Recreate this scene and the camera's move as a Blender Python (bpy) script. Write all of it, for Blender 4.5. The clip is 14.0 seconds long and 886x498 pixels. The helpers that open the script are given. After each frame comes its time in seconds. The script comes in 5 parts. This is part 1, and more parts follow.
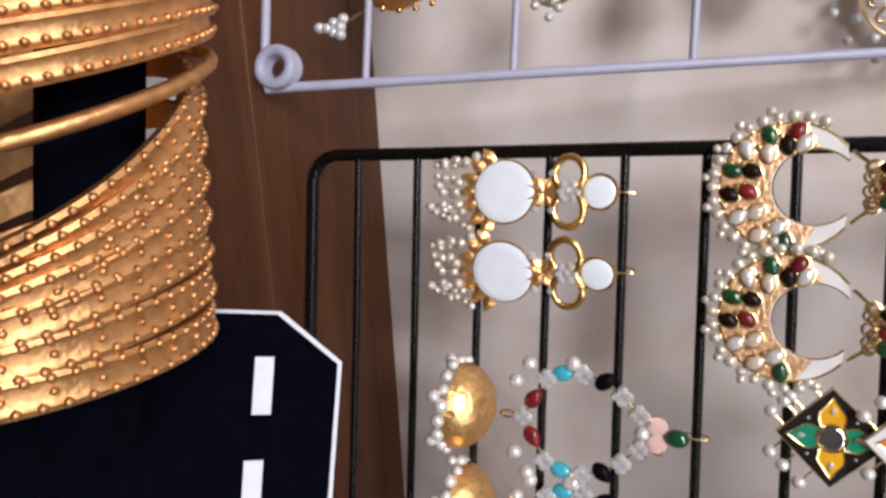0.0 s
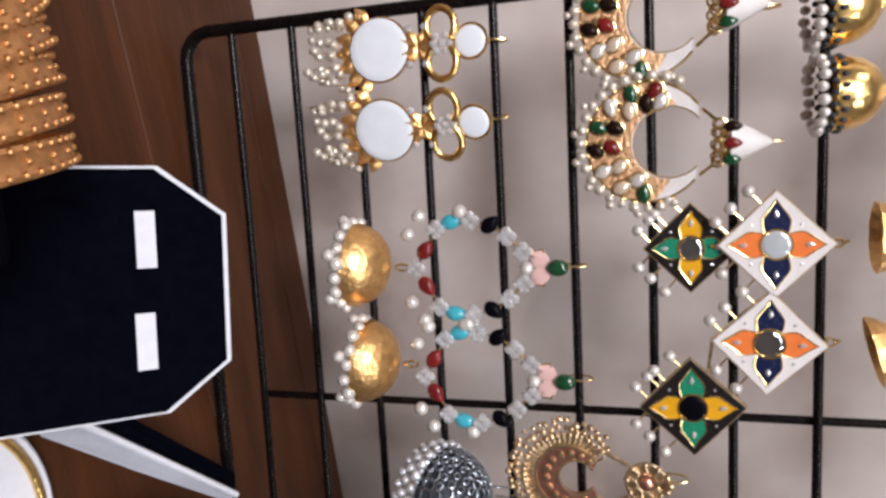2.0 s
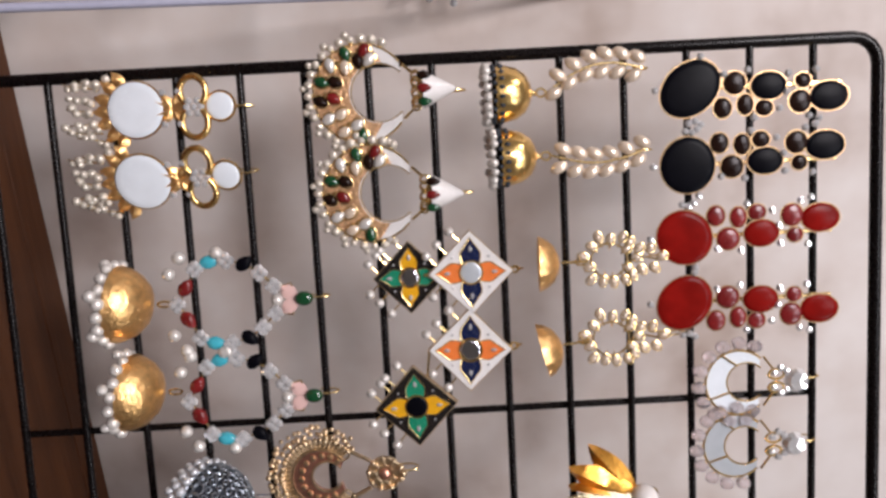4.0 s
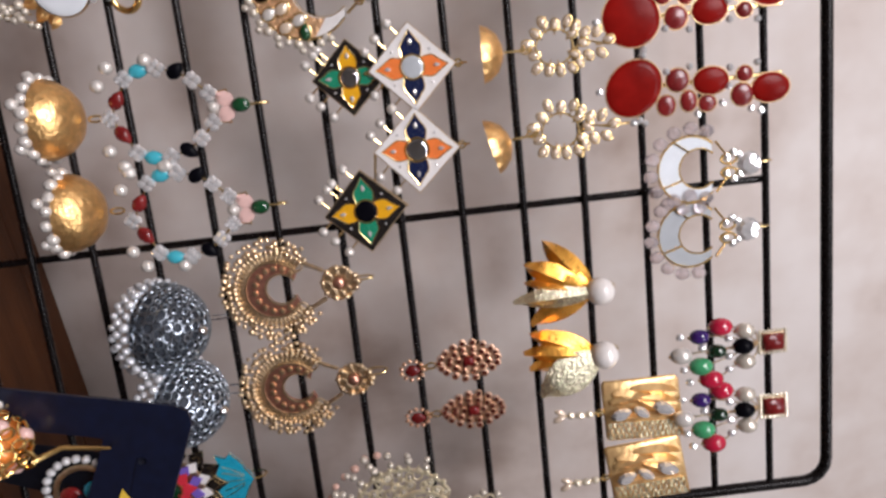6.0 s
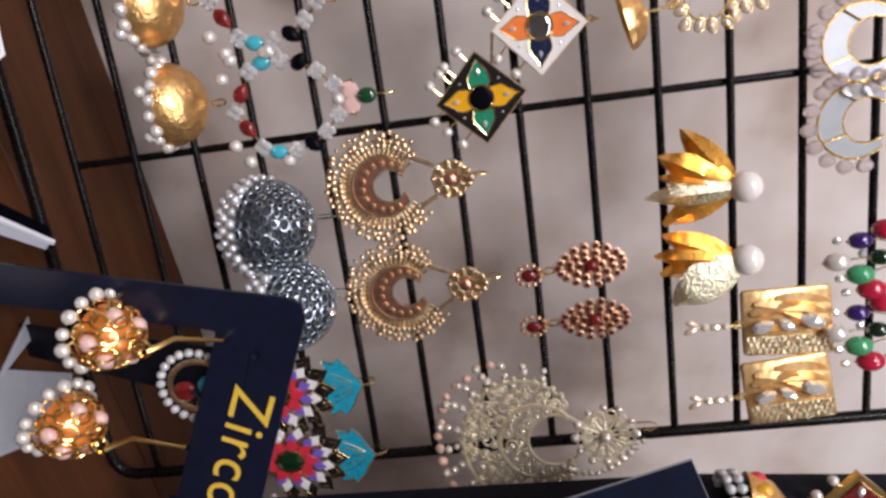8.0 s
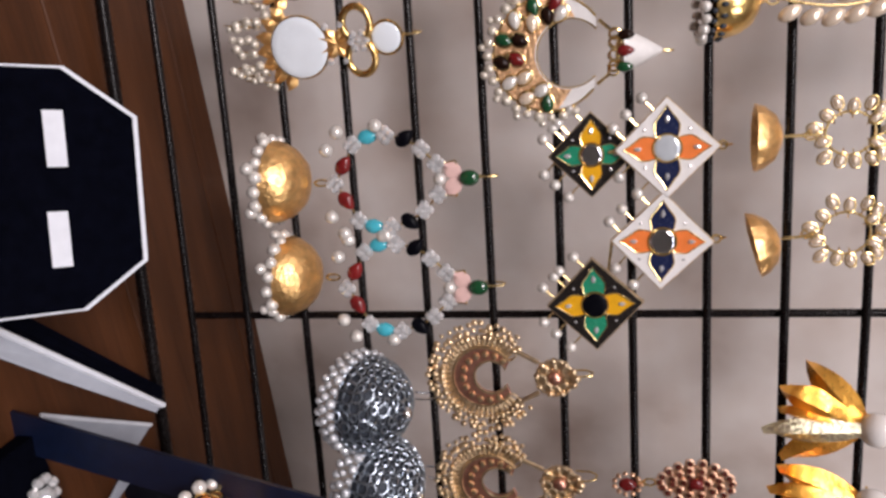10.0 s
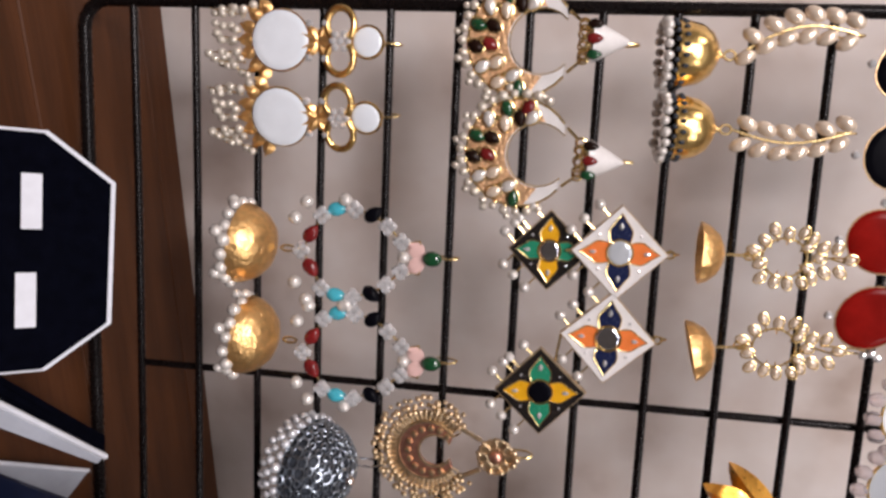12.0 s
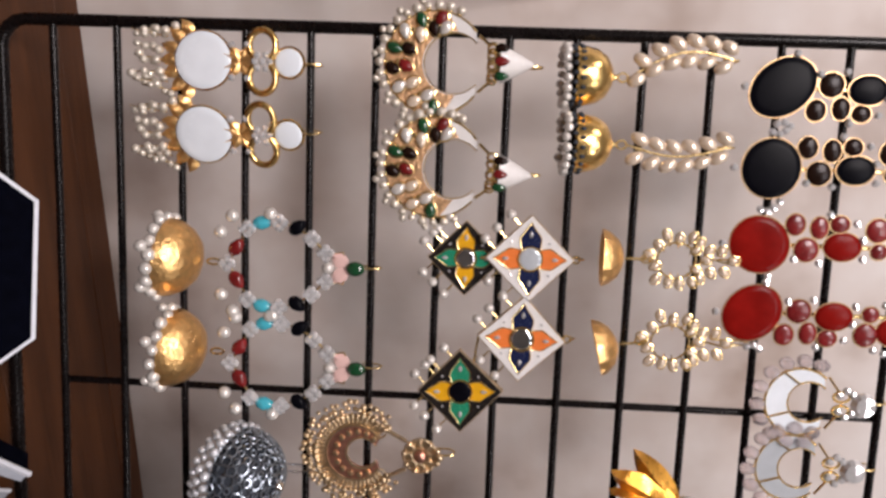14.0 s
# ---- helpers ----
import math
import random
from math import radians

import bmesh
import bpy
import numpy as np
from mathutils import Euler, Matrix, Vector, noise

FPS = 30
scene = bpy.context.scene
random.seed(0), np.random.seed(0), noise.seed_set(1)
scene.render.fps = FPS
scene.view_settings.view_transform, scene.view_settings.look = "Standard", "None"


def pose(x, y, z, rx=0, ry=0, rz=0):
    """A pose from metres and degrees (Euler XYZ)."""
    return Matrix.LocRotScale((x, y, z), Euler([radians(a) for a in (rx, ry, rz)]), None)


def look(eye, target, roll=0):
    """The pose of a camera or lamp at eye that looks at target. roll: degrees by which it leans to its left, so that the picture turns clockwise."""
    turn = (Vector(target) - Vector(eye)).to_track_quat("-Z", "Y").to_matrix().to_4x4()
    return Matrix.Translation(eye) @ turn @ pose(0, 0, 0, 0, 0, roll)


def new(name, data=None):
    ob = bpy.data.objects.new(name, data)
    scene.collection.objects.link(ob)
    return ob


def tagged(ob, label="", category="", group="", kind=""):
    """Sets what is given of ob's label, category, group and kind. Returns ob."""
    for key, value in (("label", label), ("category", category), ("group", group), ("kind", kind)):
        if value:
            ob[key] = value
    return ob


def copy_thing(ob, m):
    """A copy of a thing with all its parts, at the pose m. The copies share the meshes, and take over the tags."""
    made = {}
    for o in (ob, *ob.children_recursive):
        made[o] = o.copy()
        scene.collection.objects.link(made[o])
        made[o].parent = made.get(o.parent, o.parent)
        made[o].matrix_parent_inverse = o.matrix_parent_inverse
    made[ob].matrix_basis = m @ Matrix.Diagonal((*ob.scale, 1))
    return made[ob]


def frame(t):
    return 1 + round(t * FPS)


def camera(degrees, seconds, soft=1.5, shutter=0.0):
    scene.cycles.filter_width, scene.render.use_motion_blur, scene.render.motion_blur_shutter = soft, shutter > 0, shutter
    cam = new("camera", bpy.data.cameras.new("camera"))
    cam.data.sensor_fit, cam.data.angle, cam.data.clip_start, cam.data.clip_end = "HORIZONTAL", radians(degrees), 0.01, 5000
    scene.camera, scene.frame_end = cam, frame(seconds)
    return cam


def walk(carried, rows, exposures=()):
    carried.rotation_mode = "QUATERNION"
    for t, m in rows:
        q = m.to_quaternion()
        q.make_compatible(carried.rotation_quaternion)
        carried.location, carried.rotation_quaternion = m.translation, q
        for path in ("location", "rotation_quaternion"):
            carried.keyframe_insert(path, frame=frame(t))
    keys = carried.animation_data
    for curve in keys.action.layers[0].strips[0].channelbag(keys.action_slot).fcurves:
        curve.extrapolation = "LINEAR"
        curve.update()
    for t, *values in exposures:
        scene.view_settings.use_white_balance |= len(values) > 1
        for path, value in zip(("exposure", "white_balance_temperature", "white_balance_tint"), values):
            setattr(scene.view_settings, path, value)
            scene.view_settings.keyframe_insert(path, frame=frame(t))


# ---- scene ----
cam = camera(66.0, 14.0, soft=2.9)
PATH = [
    (0, (0.023, -0.201, 0.14), (0.093, 1.634, -0.651), 92.3),
    (0.5, (0.019, -0.206, 0.142), (0.094, 1.674, -0.537), 94.6),
    (1, (0.025, -0.202, 0.142), (0.166, 1.693, -0.481), 93.5),
    (1.5, (0.038, -0.205, 0.148), (0.282, 1.69, -0.443), 91.2),
    (2, (0.046, -0.205, 0.151), (0.31, 1.696, -0.411), 89.1),
    (2.5, (0.036, -0.22, 0.159), (0.205, 1.742, -0.193), 89.4),
    (3, (0.036, -0.228, 0.163), (0.19, 1.759, -0.008), 88.1),
    (3.2, (0.037, -0.235, 0.166), (0.17, 1.759, 0.091), 87.9),
    (5.3, (0.055, -0.242, 0.182), (0.334, 1.738, 0.213), 85.1),
    (5.5, (0.074, -0.242, 0.183), (0.341, 1.74, 0.199), 84.0),
    (6, (0.09, -0.242, 0.185), (0.48, 1.72, 0.219), 83.5),
    (6.5, (0.104, -0.243, 0.188), (0.55, 1.706, 0.226), 83.4),
    (7, (0.111, -0.242, 0.188), (0.591, 1.699, 0.229), 83.7),
    (7.5, (0.114, -0.24, 0.187), (0.65, 1.687, 0.195), 83.3),
    (8, (0.108, -0.226, 0.169), (0.633, 1.694, -0.037), 83.7),
    (8.5, (0.095, -0.219, 0.164), (0.548, 1.712, -0.095), 85.8),
    (9, (0.092, -0.217, 0.162), (0.551, 1.709, -0.119), 85.5),
    (9.2, (0.086, -0.214, 0.164), (0.515, 1.703, -0.21), 85.0),
    (11.3, (0.045, -0.217, 0.16), (0.347, 1.735, -0.159), 92.9),
    (11.5, (0.044, -0.218, 0.16), (0.337, 1.738, -0.137), 93.3),
    (12, (0.044, -0.22, 0.16), (0.339, 1.739, -0.111), 93.7),
    (12.5, (0.041, -0.227, 0.16), (0.314, 1.751, 0.054), 93.6),
    (13, (0.042, -0.231, 0.164), (0.298, 1.751, 0.079), 92.8),
    (13.5, (0.043, -0.231, 0.164), (0.298, 1.751, 0.087), 92.6),
    (14, (0.043, -0.232, 0.165), (0.295, 1.751, 0.089), 92.4),
]
walk(cam, [(t, look(eye, target, roll)) for t, eye, target, roll in PATH],
     ((0, 0.13, 6400, 10), (1.5, 0.12, 6450, 11), (2.3, 0.1, 6500, 11), (3, -0.03, 6550, 12), (6, -0.1, 6500, 12), (7.5, -0.03, 6500, 12),
      (8.5, 0.0, 6600, 14), (9.2, -0.02, 6650, 14), (11.3, -0.07, 6700, 14), (12.5, -0.1, 6800, 14), (14, -0.1, 6850, 14)))

# ---- world and light ----
world = bpy.data.worlds.new("shop_ambience")
scene.world = world
world.use_nodes = True
world.node_tree.nodes["Background"].inputs[0].default_value = (0.80, 0.86, 1.0, 1)
world.node_tree.nodes["Background"].inputs[1].default_value = 0.12


def unseen_shop_lamp(name, eye, target, sx, sy, watts, colour):
    data = bpy.data.lights.new(name, "AREA")
    data.shape, data.size, data.size_y, data.energy, data.color = "RECTANGLE", sx, sy, watts, colour
    ob = new(name, data)
    ob.matrix_world = look(eye, target)
    return ob


# No lamp is in view; count and heights assumed, weaker two added as fill.
unseen_shop_lamp("unseen_shop_lamp", (-0.30, -1.15, 1.00), (0.12, 0, 0.15), 0.44, 0.44, 18.0, (1.0, 0.955, 0.985))
unseen_shop_lamp("unseen_shop_lamp", (0.85, -1.00, 1.25), (0.12, 0, 0.15), 0.28, 0.28, 4.4, (0.95, 0.955, 1.0))
unseen_shop_lamp("unseen_shop_lamp", (-0.95, -0.70, 1.35), (0.12, 0, 0.15), 0.28, 0.28, 4.0, (1.0, 0.94, 0.95))
unseen_shop_lamp("unseen_shop_lamp", (0.30, -1.70, 1.75), (0.12, 0, 0.15), 0.55, 0.55, 9.5, (0.92, 0.935, 1.0))

# ---- materials ----


def noise_node(nt, scale, detail=4.0, rough=0.55, stretch=None):
    tc = nt.nodes.new("ShaderNodeTexCoord")
    src = tc.outputs["Object"]
    if stretch:
        mp = nt.nodes.new("ShaderNodeMapping")
        mp.inputs["Scale"].default_value = stretch
        nt.links.new(src, mp.inputs[0])
        src = mp.outputs[0]
    n = nt.nodes.new("ShaderNodeTexNoise")
    n.inputs["Scale"].default_value, n.inputs["Detail"].default_value, n.inputs["Roughness"].default_value = scale, detail, rough
    nt.links.new(src, n.inputs["Vector"])
    return n


def ramp_node(nt, src, stops):
    r = nt.nodes.new("ShaderNodeValToRGB")
    e = r.color_ramp.elements
    while len(e) < len(stops):
        e.new(0.5)
    for k, (p, c) in enumerate(stops):
        e[k].position, e[k].color = p, (*c, 1)
    nt.links.new(src, r.inputs[0])
    return r


def mat(name, colour, rough=0.5, metal=0.0, vary=0.15, scale=300.0, bump=0.0, bump_scale=900.0, coat=0.0, trans=0.0, ior=1.45, rough_vary=0.1, sheen=0.0, island=0.0, spec=0.5):
    m = bpy.data.materials.new(name)
    m.use_nodes = True
    nt = m.node_tree
    b = nt.nodes["Principled BSDF"]
    b.inputs["Metallic"].default_value = metal
    b.inputs["Coat Weight"].default_value = coat
    b.inputs["Coat Roughness"].default_value = 0.08
    b.inputs["Transmission Weight"].default_value = trans
    b.inputs["IOR"].default_value = ior
    b.inputs["Specular IOR Level"].default_value = spec
    b.inputs["Sheen Weight"].default_value = sheen
    n = noise_node(nt, scale)
    lo = [c * (1 - vary) for c in colour]
    hi = [min(1.0, c * (1 + vary)) for c in colour]
    r = ramp_node(nt, n.outputs[0], [(0.3, lo), (0.7, hi)])
    out = r.outputs[0]
    if island:
        g = nt.nodes.new("ShaderNodeNewGeometry")
        mr = nt.nodes.new("ShaderNodeMapRange")
        mr.inputs[3].default_value, mr.inputs[4].default_value = 1 - island, 1 + island * 0.4
        oi = nt.nodes.new("ShaderNodeObjectInfo")
        av = nt.nodes.new("ShaderNodeMix")
        av.inputs[0].default_value = 0.5
        nt.links.new(g.outputs["Random Per Island"], av.inputs[2])
        nt.links.new(oi.outputs["Random"], av.inputs[3])
        nt.links.new(av.outputs[0], mr.inputs[0])
        mx = nt.nodes.new("ShaderNodeMix")
        mx.data_type, mx.blend_type = "RGBA", "MULTIPLY"
        mx.inputs[0].default_value = 1.0
        nt.links.new(out, mx.inputs[6])
        nt.links.new(mr.outputs[0], mx.inputs[7])
        out = mx.outputs[2]
    nt.links.new(out, b.inputs["Base Color"])
    rr = nt.nodes.new("ShaderNodeMapRange")
    rr.inputs[3].default_value, rr.inputs[4].default_value = max(0.02, rough - rough_vary), min(1, rough + rough_vary)
    n2 = noise_node(nt, scale * 2.7)
    nt.links.new(n2.outputs[0], rr.inputs[0])
    nt.links.new(rr.outputs[0], b.inputs["Roughness"])
    if bump:
        n3 = noise_node(nt, bump_scale, 3)
        bp = nt.nodes.new("ShaderNodeBump")
        bp.inputs["Strength"].default_value, bp.inputs["Distance"].default_value = bump, 0.0006
        nt.links.new(n3.outputs[0], bp.inputs["Height"])
        nt.links.new(bp.outputs[0], b.inputs["Normal"])
    return m


def wood_material():
    m = bpy.data.materials.new("brown_wood")
    m.use_nodes = True
    nt = m.node_tree
    b = nt.nodes["Principled BSDF"]
    n = noise_node(nt, 9, 6, 0.6, (0.7, 9, 9))
    n2 = noise_node(nt, 60, 5, 0.7, (0.5, 10, 10))
    mx = nt.nodes.new("ShaderNodeMix")
    mx.inputs[0].default_value = 0.35
    nt.links.new(n.outputs[0], mx.inputs[2])
    nt.links.new(n2.outputs[0], mx.inputs[3])
    r = ramp_node(nt, mx.outputs[0], [(0.3, (0.034, 0.0125, 0.0050)), (0.5, (0.066, 0.023, 0.0085)), (0.72, (0.105, 0.038, 0.014))])
    oi = nt.nodes.new("ShaderNodeObjectInfo")
    mr = nt.nodes.new("ShaderNodeMapRange")
    mr.inputs[3].default_value, mr.inputs[4].default_value = 0.75, 1.15
    nt.links.new(oi.outputs["Random"], mr.inputs[0])
    mm = nt.nodes.new("ShaderNodeMix")
    mm.data_type, mm.blend_type = "RGBA", "MULTIPLY"
    mm.inputs[0].default_value = 1.0
    nt.links.new(r.outputs[0], mm.inputs[6])
    nt.links.new(mr.outputs[0], mm.inputs[7])
    nt.links.new(mm.outputs[2], b.inputs["Base Color"])
    b.inputs["Roughness"].default_value = 0.48
    b.inputs["Specular IOR Level"].default_value = 0.2
    bp = nt.nodes.new("ShaderNodeBump")
    bp.inputs["Strength"].default_value, bp.inputs["Distance"].default_value = 0.25, 0.0005
    nt.links.new(n2.outputs[0], bp.inputs["Height"])
    nt.links.new(bp.outputs[0], b.inputs["Normal"])
    return m


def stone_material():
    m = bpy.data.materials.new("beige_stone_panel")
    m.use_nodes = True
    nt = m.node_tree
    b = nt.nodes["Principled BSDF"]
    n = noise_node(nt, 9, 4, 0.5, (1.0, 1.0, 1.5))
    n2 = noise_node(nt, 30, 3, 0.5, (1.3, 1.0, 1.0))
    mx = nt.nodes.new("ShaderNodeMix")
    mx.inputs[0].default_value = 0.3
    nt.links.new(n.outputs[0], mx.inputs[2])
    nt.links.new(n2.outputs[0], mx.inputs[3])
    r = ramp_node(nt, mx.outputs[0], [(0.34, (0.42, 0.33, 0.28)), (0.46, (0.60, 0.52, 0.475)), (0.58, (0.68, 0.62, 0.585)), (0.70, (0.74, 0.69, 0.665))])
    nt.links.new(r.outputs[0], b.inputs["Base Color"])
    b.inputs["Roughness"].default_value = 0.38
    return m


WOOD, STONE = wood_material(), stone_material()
BLACK = mat("black_powder_coat", (0.005, 0.0035, 0.0035), 0.27, vary=0.3, bump=0.05, bump_scale=1400, spec=0.22)
WHITE_WIRE = mat("white_enamel_wire", (0.37, 0.37, 0.47), 0.4, vary=0.06)
VELVET = mat("black_velvet", (0.0012, 0.0015, 0.004), 0.9, vary=0.3, spec=0.03, bump=0.3, bump_scale=3000)
WHITE_CARD = mat("white_card", (0.62, 0.64, 0.69), 0.6, vary=0.05)
GREY_CARD = mat("pale_grey_card", (0.32, 0.34, 0.385), 0.5, vary=0.05)
EDGE_GREY = mat("worn_grey_edge", (0.22, 0.23, 0.26), 0.6, vary=0.2)
NAVY = mat("navy_glossy_card", (0.0035, 0.0065, 0.021), 0.33, vary=0.25, coat=0.12)
NAVY_DARK = mat("navy_black_board", (0.005, 0.006, 0.012), 0.6, vary=0.25, spec=0.15)
GOLD = mat("polished_gold", (0.86, 0.58, 0.22), 0.22, 1.0, vary=0.12, bump=0.25, bump_scale=500)
GOLD_FOIL = mat("hammered_gold", (0.88, 0.52, 0.21), 0.33, 0.95, vary=0.18, scale=500, bump=0.9, bump_scale=420)
GOLD_LEAF = mat("orange_gold_leaf", (0.95, 0.43, 0.08), 0.30, 0.9, vary=0.2, scale=250, bump=0.5, bump_scale=260)
GOLD_SATIN = mat("satin_gold", (0.98, 0.61, 0.28), 0.38, 0.8, vary=0.15, scale=300, bump=0.5, bump_scale=350)
ROSE_GOLD = mat("rose_gold_ground", (0.72, 0.44, 0.24), 0.40, 0.85, vary=0.3, scale=700, bump=0.8, bump_scale=900)
GOLD_PALE = mat("pale_gold_wire", (0.86, 0.64, 0.30), 0.25, 1.0, vary=0.1)
GOLD_OLD = mat("antique_gold", (0.80, 0.61, 0.39), 0.36, 1.0, vary=0.25, island=0.3)
GOLD_BANGLE = mat("textured_gold_bangle", (0.58, 0.31, 0.13), 0.45, 1.0, vary=0.2, scale=400, bump=0.3, bump_scale=700)
COPPER = mat("rose_copper", (0.74, 0.38, 0.28), 0.38, 1.0, vary=0.2)
CHAMPAGNE_FOIL = mat("champagne_foil_mesh", (0.88, 0.74, 0.54), 0.34, 1.0, vary=0.35, scale=900, bump=1.0, bump_scale=900)
PINK_GOLD = mat("pink_gold_plate", (0.80, 0.50, 0.33), 0.38, 1.0, vary=0.25, scale=600, bump=0.4)
OXIDE = mat("oxidised_silver", (0.44, 0.50, 0.57), 0.36, 1.0, vary=0.35, scale=700, island=0.45)
OXIDE_DARK = mat("blackened_silver", (0.035, 0.042, 0.055), 0.6, 0.3, vary=0.3)
SILVER = mat("bright_silver", (0.80, 0.80, 0.82), 0.18, 1.0, vary=0.1)
PEARL = mat("cream_pearl", (0.66, 0.60, 0.51), 0.22, 0.35, vary=0.05, coat=1.0, island=0.12)
PEARL_WHITE = mat("white_pearl", (0.72, 0.685, 0.64), 0.2, 0.3, vary=0.04, coat=1.0, island=0.08)
PEARL_BIG = mat("large_white_pearl", (0.80, 0.76, 0.73), 0.2, vary=0.03, coat=1.0)
CHAMPAGNE = mat("champagne_crystal", (0.90, 0.80, 0.62), 0.12, 0.35, vary=0.15, scale=900, island=0.4)
PEARL_PINK = mat("champagne_pearl", (0.84, 0.69, 0.54), 0.18, 0.35, vary=0.08, coat=1.0, island=0.15)
PEARL_GREY = mat("silver_bead", (0.58, 0.59, 0.60), 0.2, 0.2, vary=0.1, coat=0.5, island=0.15)
SHELL = mat("mother_of_pearl", (0.78, 0.83, 0.88), 0.25, vary=0.04, scale=120, coat=0.4)
WHITE_ENAMEL = mat("white_enamel", (0.76, 0.73, 0.71), 0.25, vary=0.06, scale=250, coat=0.5)
CRYSTAL = mat("clear_crystal", (0.98, 0.98, 0.99), 0.04, 0.45, vary=0.08, scale=900, trans=0.3, ior=1.75, rough_vary=0.03, island=0.2)
SETTING_GOLD = mat("thin_setting_gold", (0.47, 0.31, 0.17), 0.3, 1.0, vary=0.15)
CRYSTAL_PINK = mat("pink_crystal_bead", (0.95, 0.84, 0.85), 0.06, vary=0.1, trans=0.75, ior=1.5, island=0.2)
# Mirror glass with a bright reflection put into its base colour.
MIRROR_PAINTED_PALE = mat("mirror_painted_pale", (0.60, 0.64, 0.68), 0.08, 0.3, vary=0.05)
MIRROR = mat("grey_mirror", (0.62, 0.63, 0.66), 0.05, 1.0, vary=0.05)
RED = mat("red_cabochon", (0.20, 0.007, 0.005), 0.2, vary=0.35, scale=80, coat=0.0, spec=0.06)
RED_DARK = mat("dark_red_stone", (0.18, 0.013, 0.013), 0.25, vary=0.3, coat=0.2, spec=0.3, island=0.5)
RED_SET = mat("garnet_stone", (0.10, 0.022, 0.015), 0.15, vary=0.3, coat=0.5, island=0.4)
MAGENTA = mat("ruby_pink_bead", (0.46, 0.012, 0.045), 0.12, vary=0.2, coat=0.6)
BLACK_STONE = mat("black_onyx", (0.003, 0.003, 0.005), 0.3, vary=0.2, rough_vary=0.05, spec=0.05)
BROWN_STONE = mat("smoky_black_stone", (0.014, 0.006, 0.004), 0.2, vary=0.3, spec=0.12)
TURQ = mat("turquoise_stone", (0.055, 0.42, 0.52), 0.2, vary=0.15, coat=0.5)
TURQ_FOIL = mat("turquoise_enamel", (0.010, 0.29, 0.43), 0.28, vary=0.15, coat=0.4)
GREEN = mat("emerald_stone", (0.006, 0.058, 0.020), 0.14, vary=0.25, coat=0.6)
GREEN_BEAD = mat("jade_bead", (0.05, 0.30, 0.13), 0.15, vary=0.15, coat=0.6)
GREEN_ENAMEL = mat("green_enamel", (0.012, 0.22, 0.12), 0.25, vary=0.1, coat=0.5)
DARK_GREEN = mat("bottle_green_stone", (0.002, 0.022, 0.007), 0.12, vary=0.2, coat=0.6)
PINK = mat("pale_pink_stone", (0.70, 0.46, 0.42), 0.3, vary=0.08, coat=0.3)
PURPLE = mat("purple_bead", (0.035, 0.010, 0.12), 0.12, vary=0.2, coat=0.6)
ORANGE = mat("orange_enamel", (0.80, 0.20, 0.045), 0.3, vary=0.1, coat=0.4)
YELLOW = mat("yellow_enamel", (0.72, 0.36, 0.010), 0.3, vary=0.1, coat=0.4)
NAVY_ENAMEL = mat("navy_enamel", (0.008, 0.014, 0.055), 0.25, vary=0.1, coat=0.5)
BLACK_ENAMEL = mat("black_enamel", (0.012, 0.009, 0.008), 0.25, vary=0.1, coat=0.5)
MAROON = mat("maroon_enamel", (0.13, 0.012, 0.010), 0.25, vary=0.1, coat=0.5)
LILAC = mat("violet_enamel", (0.16, 0.10, 0.42), 0.3, vary=0.1, coat=0.4)
SCARLET = mat("scarlet_enamel", (0.55, 0.03, 0.05), 0.3, vary=0.1, coat=0.4)
ORANGE_GOLD = mat("orange_enamelled_gold", (0.72, 0.24, 0.045), 0.3, 0.3, vary=0.25, coat=0.4)

# ---- building blocks (lengths in millimetres) ----


